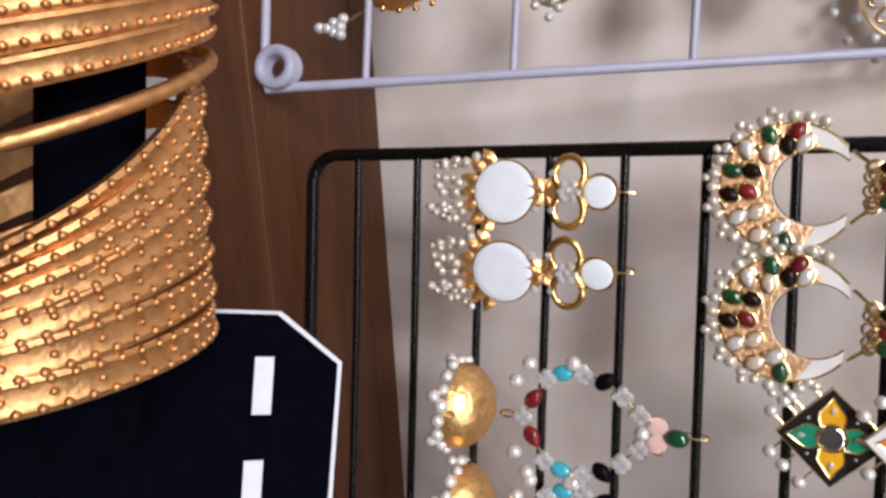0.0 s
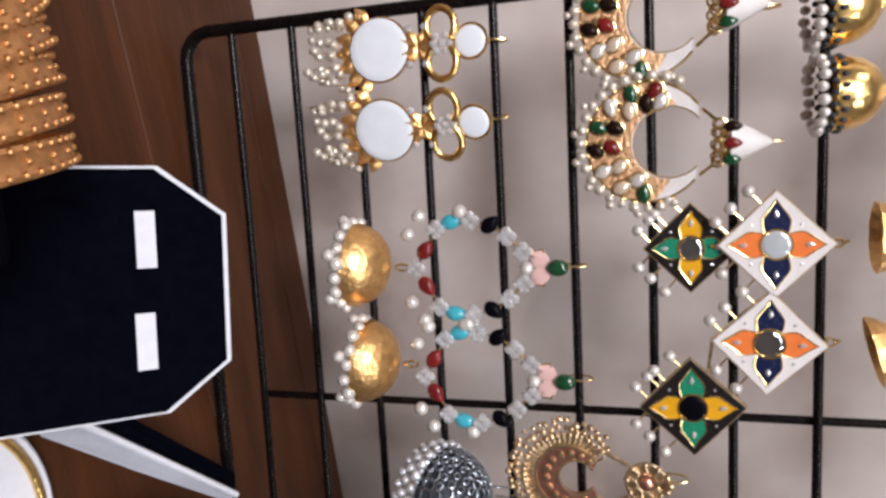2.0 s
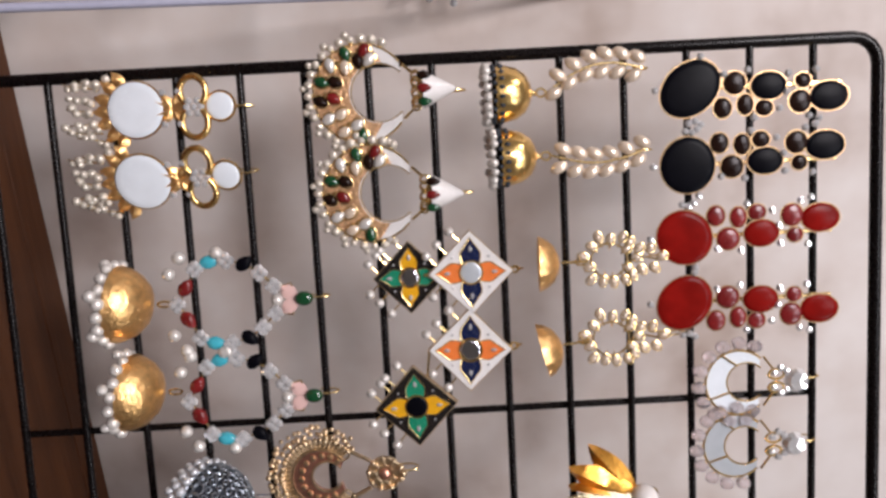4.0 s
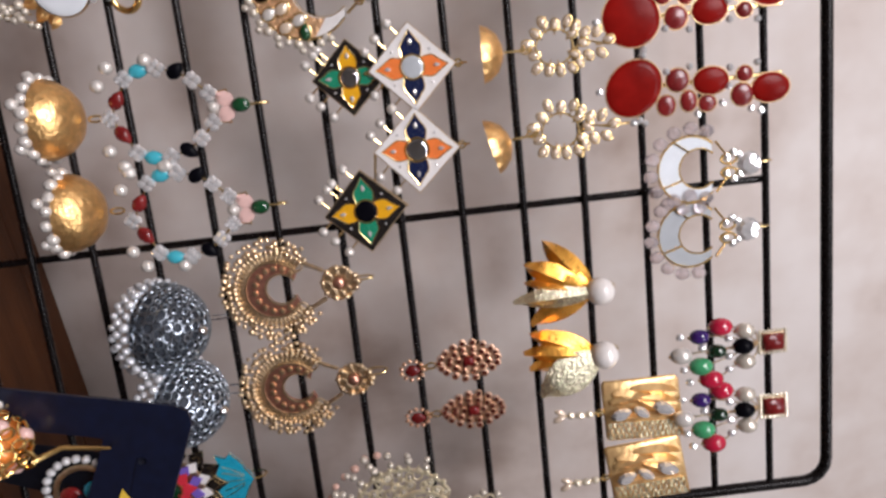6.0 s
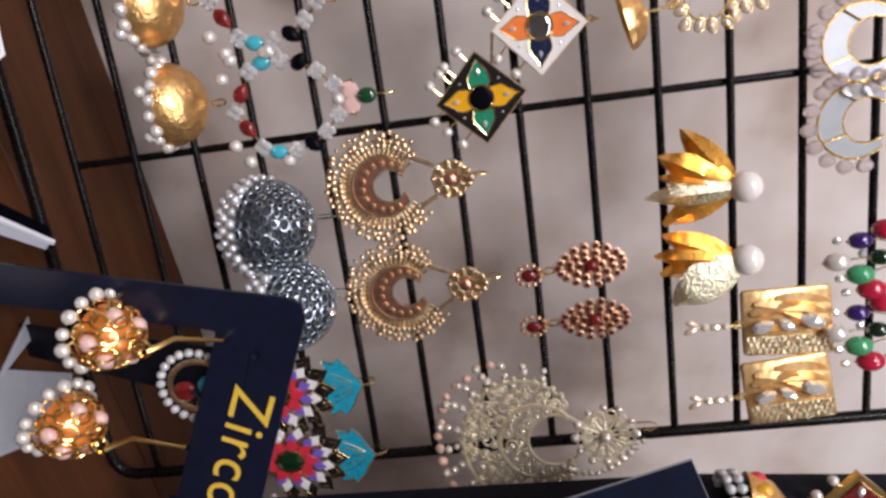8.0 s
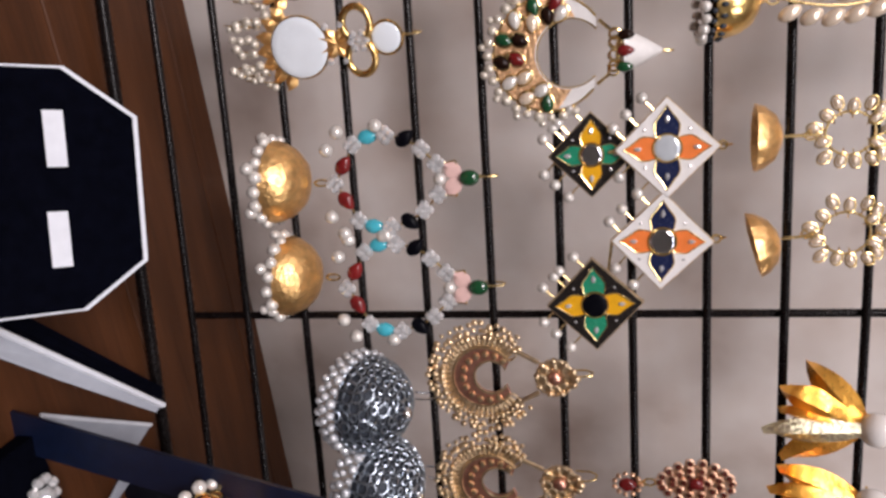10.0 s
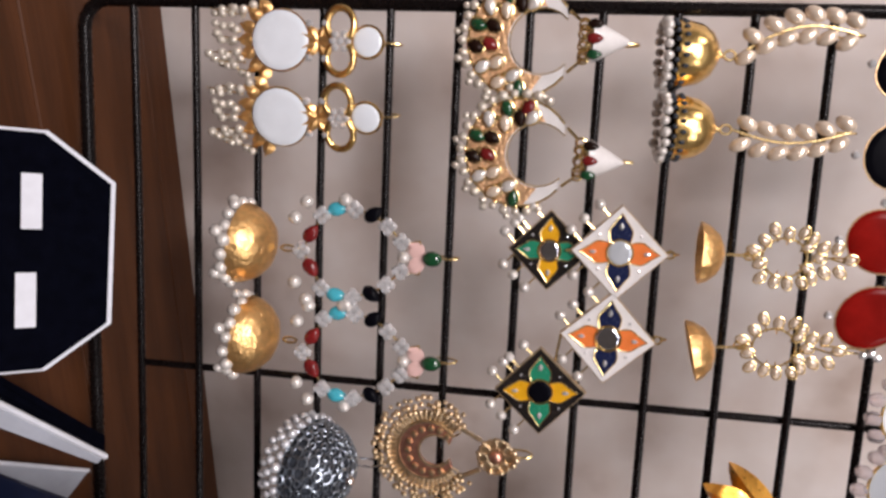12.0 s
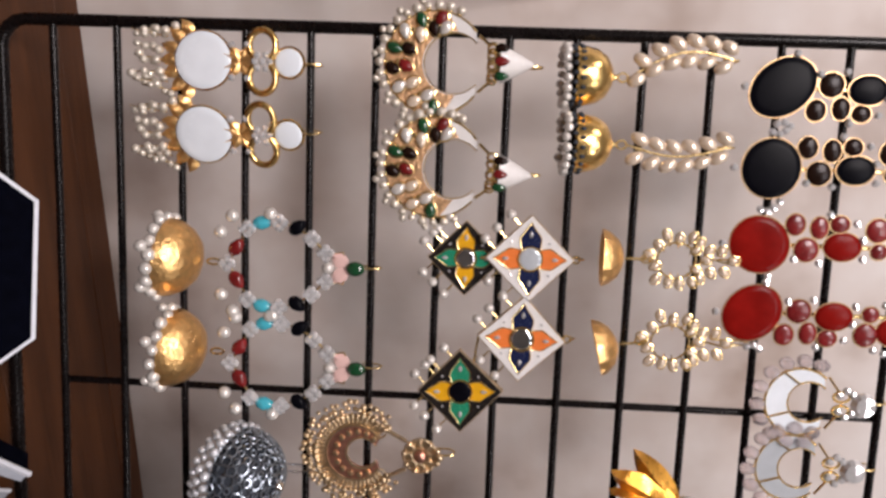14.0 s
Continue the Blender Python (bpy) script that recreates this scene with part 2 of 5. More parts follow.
class Geo:
    """Collects vertices and faces in millimetres, for one mesh."""

    def __init__(self):
        self.v, self.f, self.runs = [], [], []

    def add(self, vs, fs):
        o = len(self.v)
        self.runs.append((o, len(self.f)))
        self.v += [tuple(p) for p in vs]
        self.f += [tuple(i + o for i in q) for q in fs]
        return self

    def ball(self, c, r, s=(1, 1, 1), n=8, k=6, turn=0.0):
        vs, fs = [], []
        ct, st = math.cos(turn), math.sin(turn)
        for i in range(k + 1):
            a = math.pi * i / k
            ring = 1 if i in (0, k) else n
            for j in range(ring):
                b = 2 * math.pi * j / n
                x, y, z = r * s[0] * math.sin(a) * math.cos(b), r * s[1] * math.sin(a) * math.sin(b), r * s[2] * math.cos(a)
                vs.append((c[0] + x * ct + z * st, c[1] + y, c[2] - x * st + z * ct))
        row = lambda i: 0 if i == 0 else 1 + (i - 1) * n
        for i in range(k):
            for j in range(n):
                j2 = (j + 1) % n
                if i == 0:
                    fs.append((0, 1 + j, 1 + j2))
                elif i == k - 1:
                    fs.append((row(i) + j, row(k), row(i) + j2))
                else:
                    fs.append((row(i) + j, row(i + 1) + j, row(i + 1) + j2, row(i) + j2))
        return self.add(vs, fs)

    def tube(self, pts, r, n=6, closed=False, flat=1.0):
        pts = [Vector(p) for p in pts]
        m = len(pts)
        vs, fs = [], []
        side = None
        for i, p in enumerate(pts):
            a = pts[(i - 1) % m] if closed or i else pts[0]
            b = pts[(i + 1) % m] if closed or i < m - 1 else pts[-1]
            d = (b - a).normalized()
            if side is None:
                side = d.cross(Vector((0, 1, 0)) if abs(d.y) < 0.9 else Vector((1, 0, 0))).normalized()
            side = (side - d * side.dot(d)).normalized()
            up = d.cross(side)
            rr = r[i] if isinstance(r, (list, tuple)) else r
            for j in range(n):
                t = 2 * math.pi * j / n
                vs.append(p + (side * math.cos(t) + up * math.sin(t) * flat) * rr)
        for i in range(m if closed else m - 1):
            i2 = (i + 1) % m
            for j in range(n):
                j2 = (j + 1) % n
                fs.append((i * n + j, i * n + j2, i2 * n + j2, i2 * n + j))
        if not closed:
            fs += [tuple(range(n))[::-1], tuple((m - 1) * n + j for j in range(n))]
        return self.add(vs, fs)

    def ring(self, c, rx, rz, r, n=24, k=6, axis="y", start=0.0, end=360.0, turn=0.0):
        """A wire loop round c, in the plane across the axis."""
        full = abs(end - start) >= 359.9
        pts = []
        for i in range(n if full else n + 1):
            a = radians(start + (end - start) * i / n)
            u, w = rx * math.cos(a), rz * math.sin(a)
            ct, st = math.cos(radians(turn)), math.sin(radians(turn))
            u, w = u * ct - w * st, u * st + w * ct
            pts.append({"y": (c[0] + u, c[1], c[2] + w), "z": (c[0] + u, c[1] + w, c[2]), "x": (c[0], c[1] + u, c[2] + w)}[axis])
        return self.tube(pts, r, k, full)

    def plate(self, outline, y0, y1, rim=0.0, holes=None):
        """A flat plate with the outline in x and z, its front at y0 and back at y1, the front edge chamfered by rim."""
        cx = sum(p[0] for p in outline) / len(outline)
        cz = sum(p[1] for p in outline) / len(outline)
        n = len(outline)
        vs = [(x, y1, z) for x, z in outline]
        inner = []
        for x, z in outline:
            d = math.hypot(x - cx, z - cz) or 1
            inner.append((x + (cx - x) / d * rim, z + (cz - z) / d * rim))
        if rim:
            vs += [(x, y0 + rim, z) for x, z in outline]
        vs += [(x, y0, z) for x, z in inner]
        rows = 3 if rim else 2
        fs = [tuple(range(n))[::1]]
        for k in range(rows - 1):
            for j in range(n):
                j2 = (j + 1) % n
                fs.append((k * n + j, (k + 1) * n + j, (k + 1) * n + j2, k * n + j2))
        fs.append(tuple((rows - 1) * n + j for j in range(n))[::-1])
        return self.add(vs, fs)

    def stone(self, c, rx, rz, h, turn=0.0, n=12, drop=0.0, k=3):
        """A cabochon: an oval (or, with drop, a pear shape) dome standing h proud towards the viewer."""
        vs, fs = [], []
        ct, st = math.cos(radians(turn)), math.sin(radians(turn))
        prof = [(1.0, 0.0), (0.96, 0.45), (0.75, 0.82)] if k == 3 else [(1.0, 0.0), (0.72, 0.8)]
        for s, up in prof:
            for j in range(n):
                a = 2 * math.pi * j / n
                u, w = math.cos(a), math.sin(a)
                if drop:
                    u *= 1 - drop * max(0.0, w) ** 1.5
                u, w = rx * s * u, rz * s * w * (1 + 0.25 * drop * (w > 0))
                vs.append((c[0] + u * ct - w * st, c[1] - h * up, c[2] + u * st + w * ct))
        vs.append((c[0], c[1] - h, c[2]))
        m = len(prof)
        for i in range(m - 1):
            for j in range(n):
                j2 = (j + 1) % n
                fs.append((i * n + j, i * n + j2, (i + 1) * n + j2, (i + 1) * n + j))
        for j in range(n):
            fs.append(((m - 1) * n + j, (m - 1) * n + (j + 1) % n, m * n))
        fs.append(tuple(range(n))[::-1])
        return self.add(vs, fs)

    def box(self, c, s, turn=0.0):
        vs = []
        ct, st = math.cos(radians(turn)), math.sin(radians(turn))
        for x in (-0.5, 0.5):
            for y in (-0.5, 0.5):
                for z in (-0.5, 0.5):
                    u, w = x * s[0], z * s[2]
                    vs.append((c[0] + u * ct - w * st, c[1] + y * s[1], c[2] + u * st + w * ct))
        return self.add(vs, [(0, 1, 3, 2), (4, 6, 7, 5), (0, 4, 5, 1), (2, 3, 7, 6), (0, 2, 6, 4), (1, 5, 7, 3)])

    def lathe(self, c, prof, n=20, axis=(0, 0, 1), scallop=0.0, lobes=8, thick=0.0):
        """A turned body: rows of (radius, height) along the axis from c."""
        q = Vector((0, 0, 1)).rotation_difference(Vector(axis).normalized())
        vs, fs = [], []
        for r, h in prof:
            for j in range(n):
                a = 2 * math.pi * j / n
                rr = r * (1 + scallop * abs(math.sin(lobes * a / 2)))
                vs.append(Vector(c) + q @ Vector((rr * math.cos(a), rr * math.sin(a), h)))
        for i in range(len(prof) - 1):
            for j in range(n):
                j2 = (j + 1) % n
                fs.append((i * n + j, i * n + j2, (i + 1) * n + j2, (i + 1) * n + j))
        return self.add(vs, fs)

    def mesh(self, name, material, smooth=True, bevel=0.0):
        me = bpy.data.meshes.new(name)
        me.from_pydata([(x * 0.001, y * 0.001, z * 0.001) for x, y, z in self.v], [], self.f)
        bm = bmesh.new()
        bm.from_mesh(me)
        bmesh.ops.recalc_face_normals(bm, faces=bm.faces)
        bm.to_mesh(me)
        bm.free()
        me.materials.append(material)
        if smooth:
            for p in me.polygons:
                p.use_smooth = True
            me.set_sharp_from_angle(angle=radians(50))
        return me


SINGLE = {"corner_crystals": "crystal", "crystal_cluster": "crystal", "crystal_clusters": "crystal", "gold_leaves": "leaf", "leaf_fan": "leaf", "pearl_strands": "pearl",
          "strand_wires": "strand_wire", "gold_specks": "gold_speck", "pearl_edge": "pearl", "pearl_links": "link_bead", "side_links": "side_link", "vine_pearls": "pearl",
          "pearl_fringe": "pearl", "petal_rims": "petal_rim", "side_pearls": "pearl", "dots": "dot_stone", "pearl_drops": "pearl", "drop_wires": "drop_wire",
          "wreath_pearls": "pearl", "stone_rims": "stone_rim", "sparkle_crystals": "crystal", "crystal_petals": "crystal", "pink_beads": "pink_bead", "bead_fringe": "bead",
          "copper_studs": "copper_stud", "crescent_rims": "crescent_rim", "garnets": "garnet", "settings": "setting", "relief_leaves": "relief_leaf", "drop_crystals": "crystal",
          "drop_beads": "bead", "crystal_frame": "crystal", "small_crystals": "crystal", "bead_wires": "bead_wire", "clear_stones": "crystal", "pearls": "pearl",
          "peach_beads": "peach_bead", "joining_links": "joining_link", "crystals": "crystal", "gold_bead_edge": "gold_bead", "drop_setting": "setting_bead", "chain_wire": "chain_wire", "gold_bow": "gold_bow", "enamel_patches": "enamel_patch"}
MASSES = ("filigree", "stud_filigree", "openwork", "looped_border", "lattice", "dark_beading", "wire_wreath")


def part(name, geo, material, parent, label="", smooth=True):
    """Links what geo has collected as one mesh under a thing or a part; pieces that can be told apart become meshes of their own."""
    smooth = smooth and material not in (CRYSTAL, CHAMPAGNE)
    if name in SINGLE:
        ends = geo.runs[1:] + [(len(geo.v), len(geo.f))]
        for (v0, f0), (v1, f1) in zip(geo.runs, ends):
            one = Geo()
            one.v, one.f = geo.v[v0:v1], [tuple(i - v0 for i in q) for q in geo.f[f0:f1]]
            ob = new(SINGLE[name], one.mesh(SINGLE[name], material, smooth))
            ob.parent = parent
        return ob
    ob = new(name, geo.mesh(name, material, smooth))
    ob.parent = parent
    if label:
        ob["label"] = label
    if name in MASSES:
        ob["kind"] = "stuff"
    return ob


def thing(name, x, y, z, label, category, group="", turn=0.0, tilt=0.0, kind=""):
    """An empty at x, y, z (millimetres), turned in the plane of the rack by turn degrees."""
    ob = new(name)
    ob.empty_display_size = 0.01
    ob.matrix_world = pose(x * 0.001, y * 0.001, z * 0.001, tilt, turn, 0)
    return tagged(ob, label, category, group, kind)


def lump(name, geo, material, label, category, kind="", smooth=True, place=None):
    ob = new(name, geo.mesh(name, material, smooth))
    if place is not None:
        ob.matrix_world = place
    return tagged(ob, label, category, kind=kind)


# ---- the room and the table ----
SLANT = math.atan(0.20)  # the rack stands at this angle to the wall behind it


def wall_box(name, c, s, material, label, turn=0.0):
    g = Geo().box((0, 0, 0), s)
    ob = new(name, g.mesh(name, material, False))
    ob.matrix_world = pose(c[0] * 0.001, c[1] * 0.001, c[2] * 0.001, 0, 0, turn)
    return tagged(ob, label, "wall" if "wall" in name else name, kind="structure")


PLASTER = mat("pale_plaster", (0.42, 0.40, 0.38), 0.8, vary=0.05, scale=6)
FLOOR = mat("grey_floor_tile", (0.30, 0.29, 0.28), 0.4, vary=0.1, scale=8)
DEG = math.degrees(SLANT)
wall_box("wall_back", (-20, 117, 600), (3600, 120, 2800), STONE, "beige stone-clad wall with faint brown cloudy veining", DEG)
# Unseen room shell, added so its plain surfaces close in and bounce the light.
wall_box("wall_front", (400, -2700, 600), (3600, 100, 2800), PLASTER, "unseen plain pale plaster wall added to close the room", DEG)
wall_box("wall_left", (-1500, -1300, 600), (100, 3600, 2800), PLASTER, "unseen plain pale plaster wall added to close the room", DEG)
wall_box("wall_right", (2000, -900, 600), (100, 3600, 2800), PLASTER, "unseen plain pale plaster wall added to close the room", DEG)
wall_box("floor", (200, -1200, -780), (4200, 4200, 60), FLOOR, "unseen grey tiled floor added to close the room", DEG)
wall_box("ceiling", (200, -1200, 2030), (4200, 4200, 60), PLASTER, "unseen plain pale ceiling added to close the room", DEG)

table = new("counter")
table.matrix_world = pose(0, 0.057, 0, 0, 0, DEG)
tagged(table, "brown wooden counter of narrow planks against a stone wall", "counter")
widths = [17, 64, 71, 68, 74, 70, 72]
edge = -1.5
for w in widths:
    g = Geo()
    x0, x1, y1, y0 = -700, 900, edge, edge - w + 0.5
    g.add([(x0, y0, -22), (x1, y0, -22), (x1, y1, -22), (x0, y1, -22), (x0, y0, -0.4), (x1, y0, -0.4), (x1, y1, -0.4), (x0, y1, -0.4),
           (x0, y0 + 0.4, 0), (x1, y0 + 0.4, 0), (x1, y1 - 0.4, 0), (x0, y1 - 0.4, 0)],
          [(3, 2, 1, 0), (0, 1, 5, 4), (1, 2, 6, 5), (2, 3, 7, 6), (3, 0, 4, 7), (4, 5, 9, 8), (5, 6, 10, 9), (6, 7, 11, 10), (7, 4, 8, 11), (8, 9, 10, 11)])
    part("plank", g, WOOD, table, smooth=False)
    edge -= w
part("carcass", Geo().box((100, -220, -385), (1560, 420, 724)), WOOD, table, smooth=False)

# ---- the black earring rack ----
RUNG = [21.6 + 22 * k for k in range(14)]
WIDE, TOP, LOW, MIDX = 247.6, 330.2, 3.6, 126.0

rack = thing("earring_rack", 0, 0, 0, "black powder-coated wire earring rack hung with pairs of earrings", "earring rack")
loop = []
for cx, cz, a0 in ((WIDE - 9, TOP - 9, 0), (9, TOP - 9, 90), (9, LOW + 9, 180), (WIDE - 9, LOW + 9, 270)):
    loop += [(cx + 9 * math.cos(radians(a0 + a)), 0, cz + 9 * math.sin(radians(a0 + a))) for a in (0, 22.5, 45, 67.5, 90)]
part("frame", Geo().tube(loop, 2.1, 10, True), BLACK, rack)
for z in RUNG:
    bow = random.uniform(-0.5, 0.5)
    part("rung", Geo().tube([(1, 0, z), (60, bow * 0.5, z + bow), (MIDX, 0, z + bow * 0.5), (190, -bow * 0.4, z - bow * 0.6), (WIDE - 1, 0, z)], 1.35, 8), BLACK, rack)
part("centre_bar", Geo().tube([(MIDX, 2.4, RUNG[0] - 2), (MIDX, 2.4, RUNG[6]), (MIDX, 2.4, RUNG[-1] + 2)], 1.35, 8), BLACK, rack)
# ---- the white rack ----
white = thing("white_earring_rack", 0, 0, 0, "white enamelled wire earring rack leaning back, with a coiled foot", "earring rack")
lean = lambda x, z: (x, -27 + 0.32 * z, z)
part("upright", Geo().tube([lean(-18 - 0.065 * z, z) for z in (3, 40, 90, 150, 220, 300)], 1.6, 8), WHITE_WIRE, white)
part("upright", Geo().tube([lean(-250 + 0.03 * z, z) for z in (3, 90, 150, 220, 300)], 1.6, 8), WHITE_WIRE, white)
for z in (33, 76, 126, 178, 232, 290):
    part("rung", Geo().tube([lean(-19 - 0.065 * z, z), lean(-120, z + 2), lean(-249, z)], 1.2, 8), WHITE_WIRE, white)
part("bottom_bar", Geo().tube([lean(-30, -0.5 + 3), lean(-120, 3), lean(-249, 3)], 1.5, 8), WHITE_WIRE, white)
coil = Geo()
for k in range(3):
    coil.ring((-24.5, -27 + k * 1.6, 7.0), 5.2 - 0.1 * k, 5.8, 1.9, 24, 8)
part("coiled_foot", coil, WHITE_WIRE, white, "thick white coiled wire foot")

# ---- cards and boards on the counter ----


octo = thing("octagonal_display_card", 73, -105, 0, "black velvet octagonal earring card with a white edge, leaning back", "display card")
octo.matrix_world = pose(0.0708, -0.1140, 0.0, -44.5, 0, -4.5)
OUT = [(-19, 0), (-30, 14), (-30, 60), (-18.4, 75), (17.6, 74.6), (28.4, 60), (28.4, 14), (18, 0)]
part("edge", Geo().plate(OUT, 0, 3.0), WHITE_CARD, octo, "white cut edge")
part("velvet_face", Geo().plate([(x * 0.976, 4 + (z - 4) * 0.983) for x, z in OUT], -0.8, 0.4), VELVET, octo)
for x, z in ((-13.0, 56.6), (10.6, 55.6)):
    part("slot_label", Geo().box((x, -1.1, z), (13.2, 0.6, 4.3)), WHITE_CARD, octo, "small white paper strip")
part("foot", Geo().plate([(-30, -0.5), (34, -0.5), (34, 5), (-30, 5)], 1.5, 5.5), WHITE_CARD, octo, "white card foot")
part("strut", Geo().plate([(-8, 0), (8, 0), (5, 52), (-5, 52)], 3.0, 4.5), VELVET, octo)

# ---- earrings on the black rack (each hangs from its origin, downwards) ----


def arc(r, a0, a1, n, cx=0.0, cz=0.0, sx=1.0, sz=1.0):
    return [(cx + r * sx * math.cos(radians(a0 + (a1 - a0) * i / (n - 1))), cz + r * sz * math.sin(radians(a0 + (a1 - a0) * i / (n - 1)))) for i in range(n)]


def hook(parent, z=3.0, r=2.2, material=None):
    g = Geo().tube([(0, 0.5, -2.5), (0, 0.2, z - 1), (0, 1.5, z + 1.5), (0, 4, z + 2.0), (0, 6, z), (0, 6.2, -4)], 0.35, 6)
    part("ear_hook", g, material or GOLD_PALE, parent)


def crescent(cx, cz, R, r, up, n=26, a0=-232, a1=52):
    """The outline of a crescent that opens upwards, for plate()."""
    out = arc(R, a0, a1, n, cx, cz)
    inn = arc(r, a1 - 4, a0 + 4, n, cx, cz + up)
    return out, inn


def band(g, out, inn, y0, y1):
    """A flat strip between two rows of points, y0 in front and y1 behind."""
    n = len(out)
    inn = inn[::-1]
    vs = [(x, y1, z) for x, z in out] + [(x, y1, z) for x, z in inn] + [(x, y0, z) for x, z in out] + [(x, y0, z) for x, z in inn]
    fs = []
    for i in range(n - 1):
        fs += [(i, i + 1, n + i + 1, n + i), (2 * n + i, 3 * n + i, 3 * n + i + 1, 2 * n + i + 1),
               (i, 2 * n + i, 2 * n + i + 1, i + 1), (n + i, n + i + 1, 3 * n + i + 1, 3 * n + i)]
    fs += [(0, n, 3 * n, 2 * n), (n - 1, 3 * n - 1, 4 * n - 1, 2 * n - 1)]
    g.add(vs, fs)


def leaf_plate(g, x, z, length, wide, turn, y=0.0, cup=1.0, n=7):
    """A pointed petal with a raised middle rib."""
    vs, fs = [], []
    ct, st = math.cos(radians(turn)), math.sin(radians(turn))
    for i in range(n):
        t = i / (n - 1)
        w = wide * math.sin(math.pi * min(1, t * 0.92 + 0.08)) ** 0.8 * 0.5
        for u, d in ((-w, 0.0), (0, -cup), (w, 0.0)):
            vs.append((x + u * ct - t * length * st, y + d * (0.5 + t), z + u * st + t * length * ct))
    for i in range(n - 1):
        for k in (0, 1):
            a = i * 3 + k
            fs.append((a, a + 1, a + 4, a + 3))
    o = len(vs)
    vs += [(a, b + 0.5, c) for a, b, c in vs]
    fs += [tuple(q + o for q in f[::-1]) for f in fs]
    g.add(vs, fs)


def crystals(g, spots, r=1.0, y=-1.0):
    for x, z in spots:
        g.stone((x, y, z), r, r, r * 0.9, n=7, k=2)
    return g


def strand(g, w, x0, z0, x1, z1, n, r, y=-1.0):
    """Beads on a wire."""
    for i in range(n):
        t = (i + 0.5) / n
        g.ball((x0 + (x1 - x0) * t + random.uniform(-1.3, 1.3), y + random.uniform(-1.5, 0.8), z0 + (z1 - z0) * t + random.uniform(-0.7, 0.7)), r * random.uniform(0.85, 1.12))
    w.tube([(x0, y, z0), ((x0 + x1) / 2, y - 0.2, (z0 + z1) / 2), (x1, y, z1)], 0.25, 5)


def shell_disc_earring(x, z):
    e = thing("earring", x, -3.5, z, "gold earring with two white shell discs, looped links and pearl strands", "earring", "shell disc earrings")
    hook(e, 1.5)
    part("small_disc", Geo().stone((0, -1.2, -6.5), 4.7, 4.7, 0.5, n=24), SHELL, e, "small white shell disc")
    part("small_disc_rim", Geo().ring((0, -1.0, -6.5), 4.9, 4.9, 0.55, 24), GOLD, e)
    for s in (-1, 1):
        part("loop", Geo().ring((s * 5.2, -1.4, -15.3), 5.0, 4.4, 1.15, 24, 8, start=-145 if s > 0 else 35, end=145 if s > 0 else 325), GOLD, e, "thick polished gold loop")
    part("crystal_cluster", crystals(Geo(), [(0, -15.3), (2.2, -14), (-2.2, -14), (2.0, -17), (-2.0, -17), (0, -12.8), (0, -17.8)], 1.25, -1.8), CRYSTAL, e)
    g = Geo()
    for a in (-60, -25, 25, 60, 120, 155, 205, 240):
        leaf_plate(g, 0, -22.8, 5.4, 3.2, a, -1.0, 0.9)
    part("gold_leaves", g, GOLD_FOIL, e, "small ribbed gold leaves")
    part("corner_crystals", crystals(Geo(), [(5.2, -25.5), (-5.2, -25.5), (5.4, -20.2), (-5.4, -20.2)], 1.3, -1.6), CRYSTAL, e)
    part("large_disc", Geo().stone((0, -1.6, -35), 9.3, 9.3, 0.5, n=36), SHELL, e, "large white shell disc")
    part("large_disc_rim", Geo().ring((0, -1.0, -35), 9.45, 9.45, 0.45, 36), GOLD, e)
    g = Geo()
    for a in (118, 138, 160, 180, 200, 222, 242):
        leaf_plate(g, -8.8 * math.sin(radians(a)), -35 + 8.8 * math.cos(radians(a)), 5.8, 4.2, a, -0.6, 1.1)
    part("leaf_fan", g, GOLD_FOIL, e, "fan of ribbed gold leaves")
    p, w = Geo(), Geo()
    for a in (128, 146, 163, 180, 197, 214, 232):
        u, v = -math.sin(radians(a)), math.cos(radians(a))
        x0, z0 = 13.0 * u, -36 + 13.0 * v
        strand(p, w, x0, z0, x0 * 1.02 + random.uniform(-2.2, 2.2), min(z0 - 8, -58 - random.uniform(-2, 2)) if abs(u) < 0.6 else z0 - 12, 4 if abs(u) < 0.6 else 5, 1.45)
    part("pearl_strands", p, PEARL, e, "strands of small cream pearls")
    part("strand_wires", w, GOLD_PALE, e)
    return e


